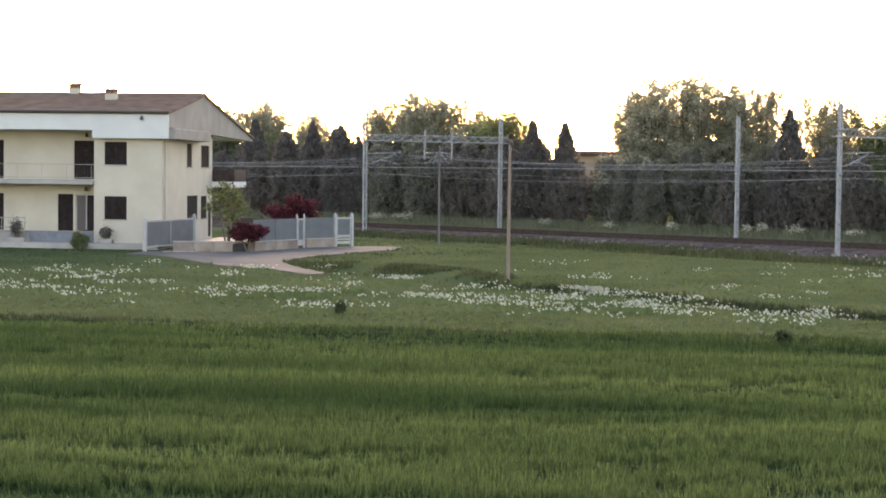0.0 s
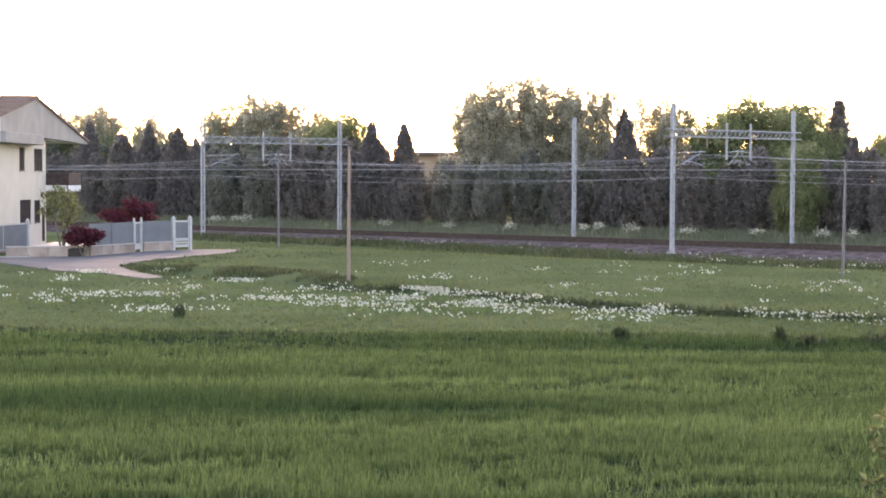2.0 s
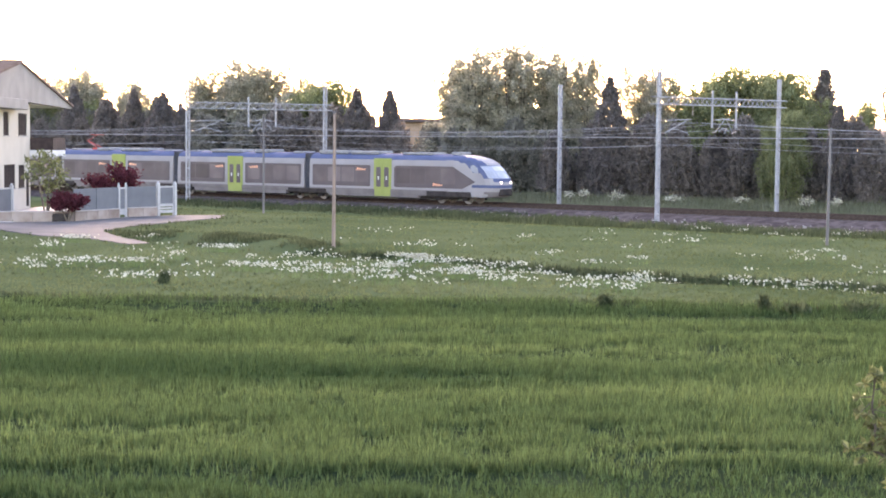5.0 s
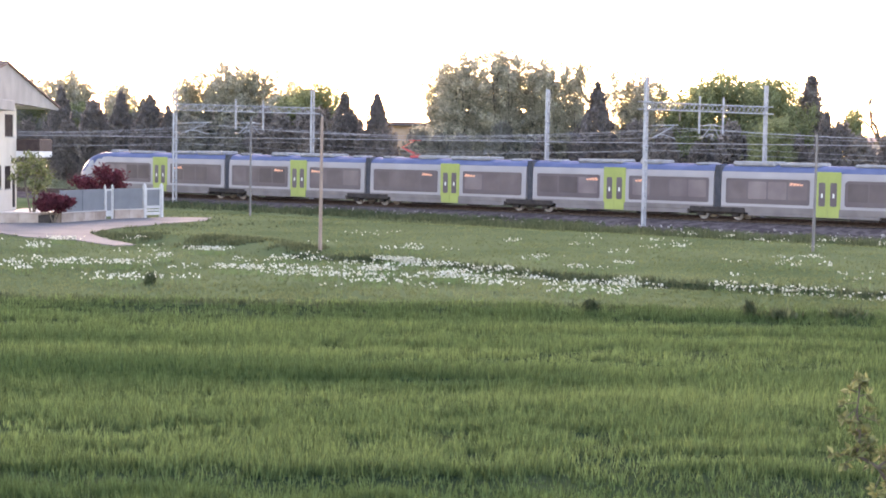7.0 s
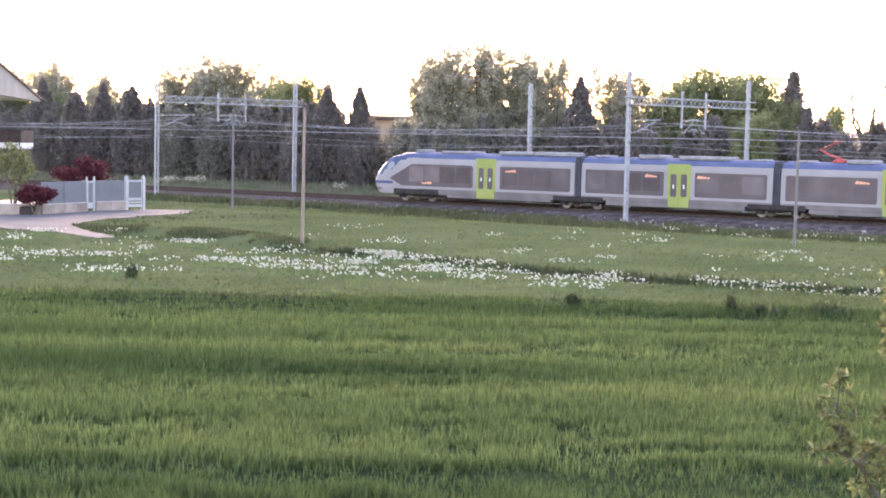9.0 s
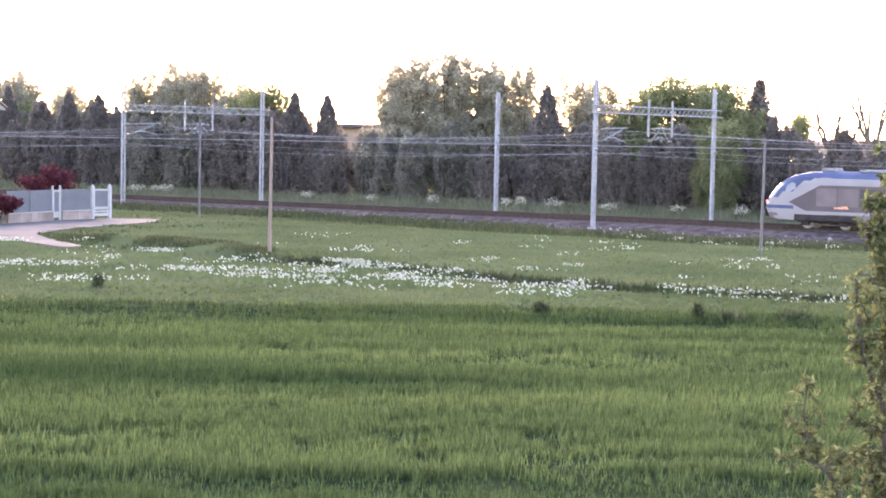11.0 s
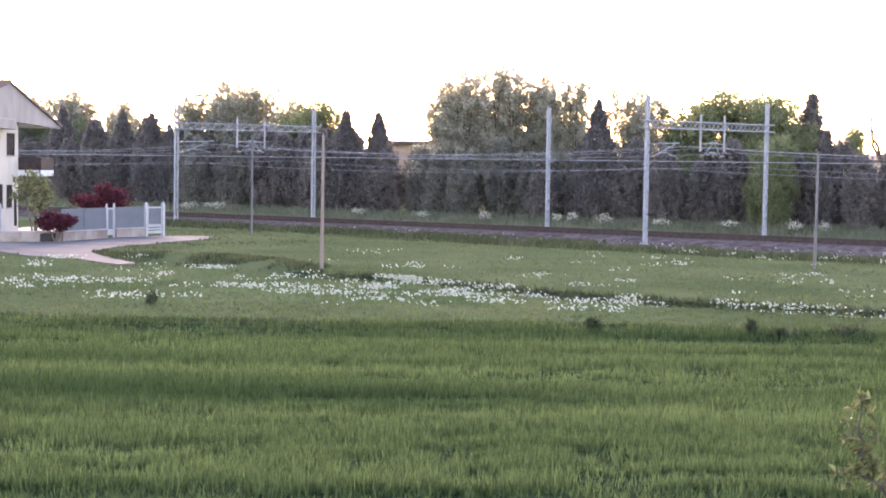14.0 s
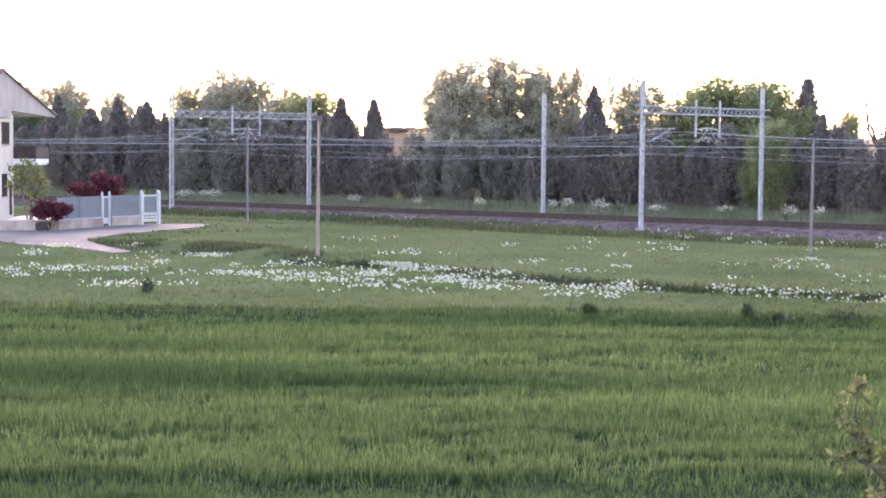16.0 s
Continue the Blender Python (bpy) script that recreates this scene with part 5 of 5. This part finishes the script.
def flowers():
    """White umbel flowers on stalks, in drifts."""
    heads, stems = [], []
    spots = []
    for _ in range(1500):
        r = rng.random()
        if r < 0.5:
            x = -27 + 34 * rng.random()
            f = rng.normal()
            y = 58.5 - 0.42 * (x + 8) * (0.6 if x > -8 else 0.5) + f * (6.5 if x < -11 else 4.2 if x < -8 else 2.6)
        elif r < 0.72:
            s = 40 + 22 * rng.random()
            p = track(s, DITCH_N(s) - 1.2 + 0.28 * rng.normal())
            x, y = p.x, p.y
        elif r < 0.88:
            s = 58 + 26 * rng.random()
            p = track(s, DITCH_N(s) - 1.0 + 1.0 * rng.normal())
            x, y = p.x, p.y
        else:
            x, y = -5 + 32 * rng.random(), 55 + 35 * rng.random()
        if y < WHEAT_EDGE(x) + 1.2 or on_drive(x, y) or y > 92:
            continue
        if noise.noise(Vector((x * 0.3, y * 0.75, 11))) < (0.14 if r < 0.5 else 0.2 if r < 0.72 else 0.15):
            continue
        spots.append((x, y))
    for x, y in spots:
        z = ground_z(x, y)
        for _ in range(int(5 + 17 * rng.random() ** 1.6)):
            hx, hy = x + 0.3 * rng.normal(), y + 0.1 * rng.normal()
            hz = z + 0.2 + 0.15 * rng.random()
            w = 0.022 + 0.03 * rng.random()
            tilt = rng.normal(size=2) * 0.5
            stems.append(((hx - 0.006, hy, z), (hx + 0.006, hy, z), (hx, hy, hz)))
            for k in range(2):
                a = k * 1.57 + rng.random()
                c, sn = math.cos(a) * w, math.sin(a) * w
                heads.append(((hx - c, hy - sn, hz - tilt[0] * w), (hx + sn, hy - c, hz + tilt[1] * w), (hx + c, hy + sn, hz + tilt[0] * w + 0.02), (hx - sn, hy + c, hz + 0.05)))
    f = tagged(empty("wild_flowers"), "drifts of small white wild flowers in the meadow", "flowers", kind="stuff")
    part("flower_heads", quads_mesh("flower_heads", heads, len(heads), 4, M["petal"]), None, f)
    part("stalks", quads_mesh("stalks", stems, len(stems), 3, M["stalk"]), None, f)


flowers()


def tuft(x, y, h, w, mat, label):
    t = tagged(empty("weed_clump", pose(x, y, ground_z(x, y))), label, "weeds", "weed clumps")
    q = leaf_cloud(rng.normal(size=(260, 3)) * np.array([w * 0.3, w * 0.3, h * 0.24]) + np.array([0, 0, h * 0.45]), 0.11, 2.2, 1.0)
    part("foliage", quads_mesh("foliage", q, len(q), 4, M[mat]), None, t)


tuft(5.0, 46.6, 0.3, 0.26, "rank", "upright weed clump at the wheat edge")
tuft(9.4, 45.8, 0.4, 0.2, "rank", "brownish upright weed clump at the wheat edge")
tuft(10.3, 45.6, 0.2, 0.7, "rank", "spreading weed clump at the wheat edge")
tuft(12.1, 45.7, 0.18, 0.8, "rank", "spreading weed clump at the wheat edge")
tuft(-8.6, 52.9, 0.34, 0.22, "rank", "upright weed clump among the flowers")


def stones():
    """Loose pale stones and weeds along the railway's edge."""
    out = []
    for _ in range(420):
        s = 10 + 70 * rng.random()
        n = -1.5 + (VERGE_EDGE(s) + 1.5) * rng.random()
        p = track(s, n)
        z = -0.2 if n > -1 else float(np.interp(n, (-2.4, -1), (-0.54, -0.2)))
        r = 0.05 + 0.09 * rng.random() ** 2
        q = leaf_cloud(np.array([[p.x, p.y, z + r * 0.5]] * 3), r * 2, 1.2)
        out.append(q)
    q = np.concatenate(out)
    tagged(new("loose_stones", quads_mesh("loose_stones", q, len(q), 4, M["stone"])), "loose pale stones scattered beside the railway", "stones", kind="stuff")


stones()


def verge_area(count):
    for _ in range(count):
        s = 15 + 65 * rng.random()
        p = track(s, VERGE_EDGE(s) + 6 * rng.random() ** 1.6)
        if noise.noise(Vector((p.x * 0.4, p.y * 0.4, 4))) < 0.05:
            continue
        yield p.x, p.y, 0.6 + 0.8 * rng.random()


blades("verge_weeds", 9000, verge_area, M["rank"], 0.3, 0.08, 0.5, "straggling weeds on the railway verge", "weeds")


def leaf_blades(points, aims, size):
    """Pointed leaves folded along the midrib, each of two faces, hanging outwards from the points."""
    n = len(points)
    a = aims + rng.normal(size=(n, 3)) * 0.55
    a[:, 2] -= 0.25
    a /= np.linalg.norm(a, axis=1, keepdims=True)
    b = np.cross(a, rng.normal(size=(n, 3)))
    b /= np.linalg.norm(b, axis=1, keepdims=True)
    u = np.cross(a, b)
    s = size * (0.55 + 0.8 * rng.random((n, 1)))
    p = np.asarray(points)
    tip, mid = p + a * s, p + a * s * 0.45
    left, right = mid + b * s * 0.3 + u * s * 0.12, mid - b * s * 0.3 + u * s * 0.12
    return np.concatenate([np.stack([p, left, tip, mid], axis=1), np.stack([p, mid, tip, right], axis=1)])


def near_tree():
    """The young pear tree close to the camera."""
    z0 = ground_z(4.15, 12.0)
    t = tagged(empty("pear_tree", pose(4.15, 12.0, z0)), "young pear tree with yellow-green leaves close by", "tree")
    bm = rod(bmesh.new(), (0, 0, -0.2), (-0.1, 0, 1.2), 0.06, 0.04, 8)
    rod(bm, (-0.1, 0, 1.2), (-0.21, 0, 2.23), 0.04, 0.026, 8)
    part("trunk", bm, M["twigbark"], t)
    shoots = [
        (0.020, 1.0, [(-0.1, 0.0, 1.2), (-0.3, -0.05, 1.7), (-0.47, -0.05, 2.03), (-0.59, 0, 2.24), (-0.70, 0, 2.41), (-0.85, 0.03, 2.49), (-0.84, 0, 2.66), (-0.87, 0, 2.81), (-0.85, 0, 3.05)]),
        (0.010, 1.0, [(-0.70, 0, 2.41), (-0.53, 0.05, 2.52), (-0.40, 0.1, 2.37)]),
        (0.024, 0.9, [(-0.21, 0, 2.23), (-0.25, 0, 2.63), (-0.28, 0, 2.92), (-0.35, 0, 3.05), (-0.42, 0, 3.22), (-0.48, 0.03, 3.60), (-0.51, 0, 3.85)]),
        (0.016, 1.5, [(-0.28, 0, 2.92), (-0.25, 0.05, 3.43), (-0.28, 0, 4.07), (-0.27, 0, 4.72)]),
        (0.016, 1.4, [(-0.21, 0, 2.3), (-0.08, 0.1, 3.2), (-0.05, 0.05, 4.2), (-0.1, 0, 5.0)]),
        (0.014, 1.3, [(-0.18, 0, 2.1), (0.15, -0.1, 3.0), (0.3, -0.1, 4.0), (0.32, 0, 4.6)]),
        (0.008, 1.1, [(-0.25, 0, 2.71), (-0.41, 0.06, 2.75), (-0.50, 0.08, 2.84)]),
        (0.008, 1.3, [(-0.26, 0, 3.7), (-0.35, -0.05, 3.77), (-0.43, -0.05, 3.88)]),
        (0.008, 1.1, [(-0.45, 0, 3.38), (-0.52, -0.05, 3.37), (-0.57, -0.05, 3.39)]),
        (0.008, 1.3, [(-0.28, 0, 4.0), (-0.38, 0.05, 4.2), (-0.42, 0.05, 4.4)]),
        (0.008, 1.2, [(-0.12, 0, 2.0), (-0.3, 0.1, 2.3), (-0.33, 0.1, 2.6)]),
        (0.010, 1.2, [(-0.05, 0.05, 3.4), (-0.2, 0.1, 3.8), (-0.3, 0.1, 4.35)]),
    ]
    for r, dense, line in shoots:
        line = [Vector(p) for p in line]
        bm = bmesh.new()
        pts, aims = [], []
        k = len(line) - 1
        for i in range(k):
            rod(bm, line[i], line[i + 1], r * (1 - 0.75 * i / k), r * (1 - 0.75 * (i + 1) / k), 6)
            d = line[i + 1] - line[i]
            for _ in range(int(d.length * 44 * dense)):
                node = line[i] + d * rng.random()
                if node.z < 1.6:
                    continue
                spur = node + Vector(rng.normal(size=3)) * 0.055
                rod(bm, node, spur, 0.004, 0.0025, 4)
                for _ in range(9):
                    aim = Vector(rng.normal(size=3)) + (spur - node).normalized() * 0.6 + Vector((0, 0, 0.35))
                    pts.append(np.array(spur))
                    aims.append(np.array(aim.normalized()))
        branch = part("branch", bm, M["twigbark"], t)
        q = leaf_blades(np.array(pts), np.array(aims), 0.068)
        part("leaves", quads_mesh("leaves", q, len(q), 4, M["pearleaf"]), None, branch, "yellow-green pointed leaves")


near_tree()


def far_house(s, n, w, h, label, wall_mat, rise):
    p = track(s, n)
    t = tagged(empty("far_building", pose(p.x, p.y, 0)), label, "building")
    part("wall", boxed(-w, w, -4, 4, -0.3, h), M[wall_mat], t)
    part("roof", prism([(-w - 0.4, h), (w + 0.4, h), (w * 0.9, h + rise), (-w * 0.9, h + rise)], -4.4, 4.4), M["rooftile"], t)
    part("gutter", rod(bmesh.new(), (-w - 0.4, -4.45, h), (w + 0.4, -4.45, h), 0.08, sides=6), M["gutter"], t)


far_house(-12.8, 42, 3.2, 7.0, "far ochre building seen through a gap in the trees", "brick", 0.35)
far_house(44, 66, 13, 5.9, "long low grey barn behind the tree belt", "barnwall", 0.6)


def motions():
    rows = [(0.0, -114.9), (3.5, -45.3), (4.0, -35.3), (6.5, 13.35), (7.0, 22.95), (7.5, 32.25), (8.0, 41.2), (10.5, 86.6), (11.0, 95.2), (16.0, 183.5)]
    walk(train, [(t, track_pose(s_, TRACKS[0])) for t, s_ in rows])


motions()
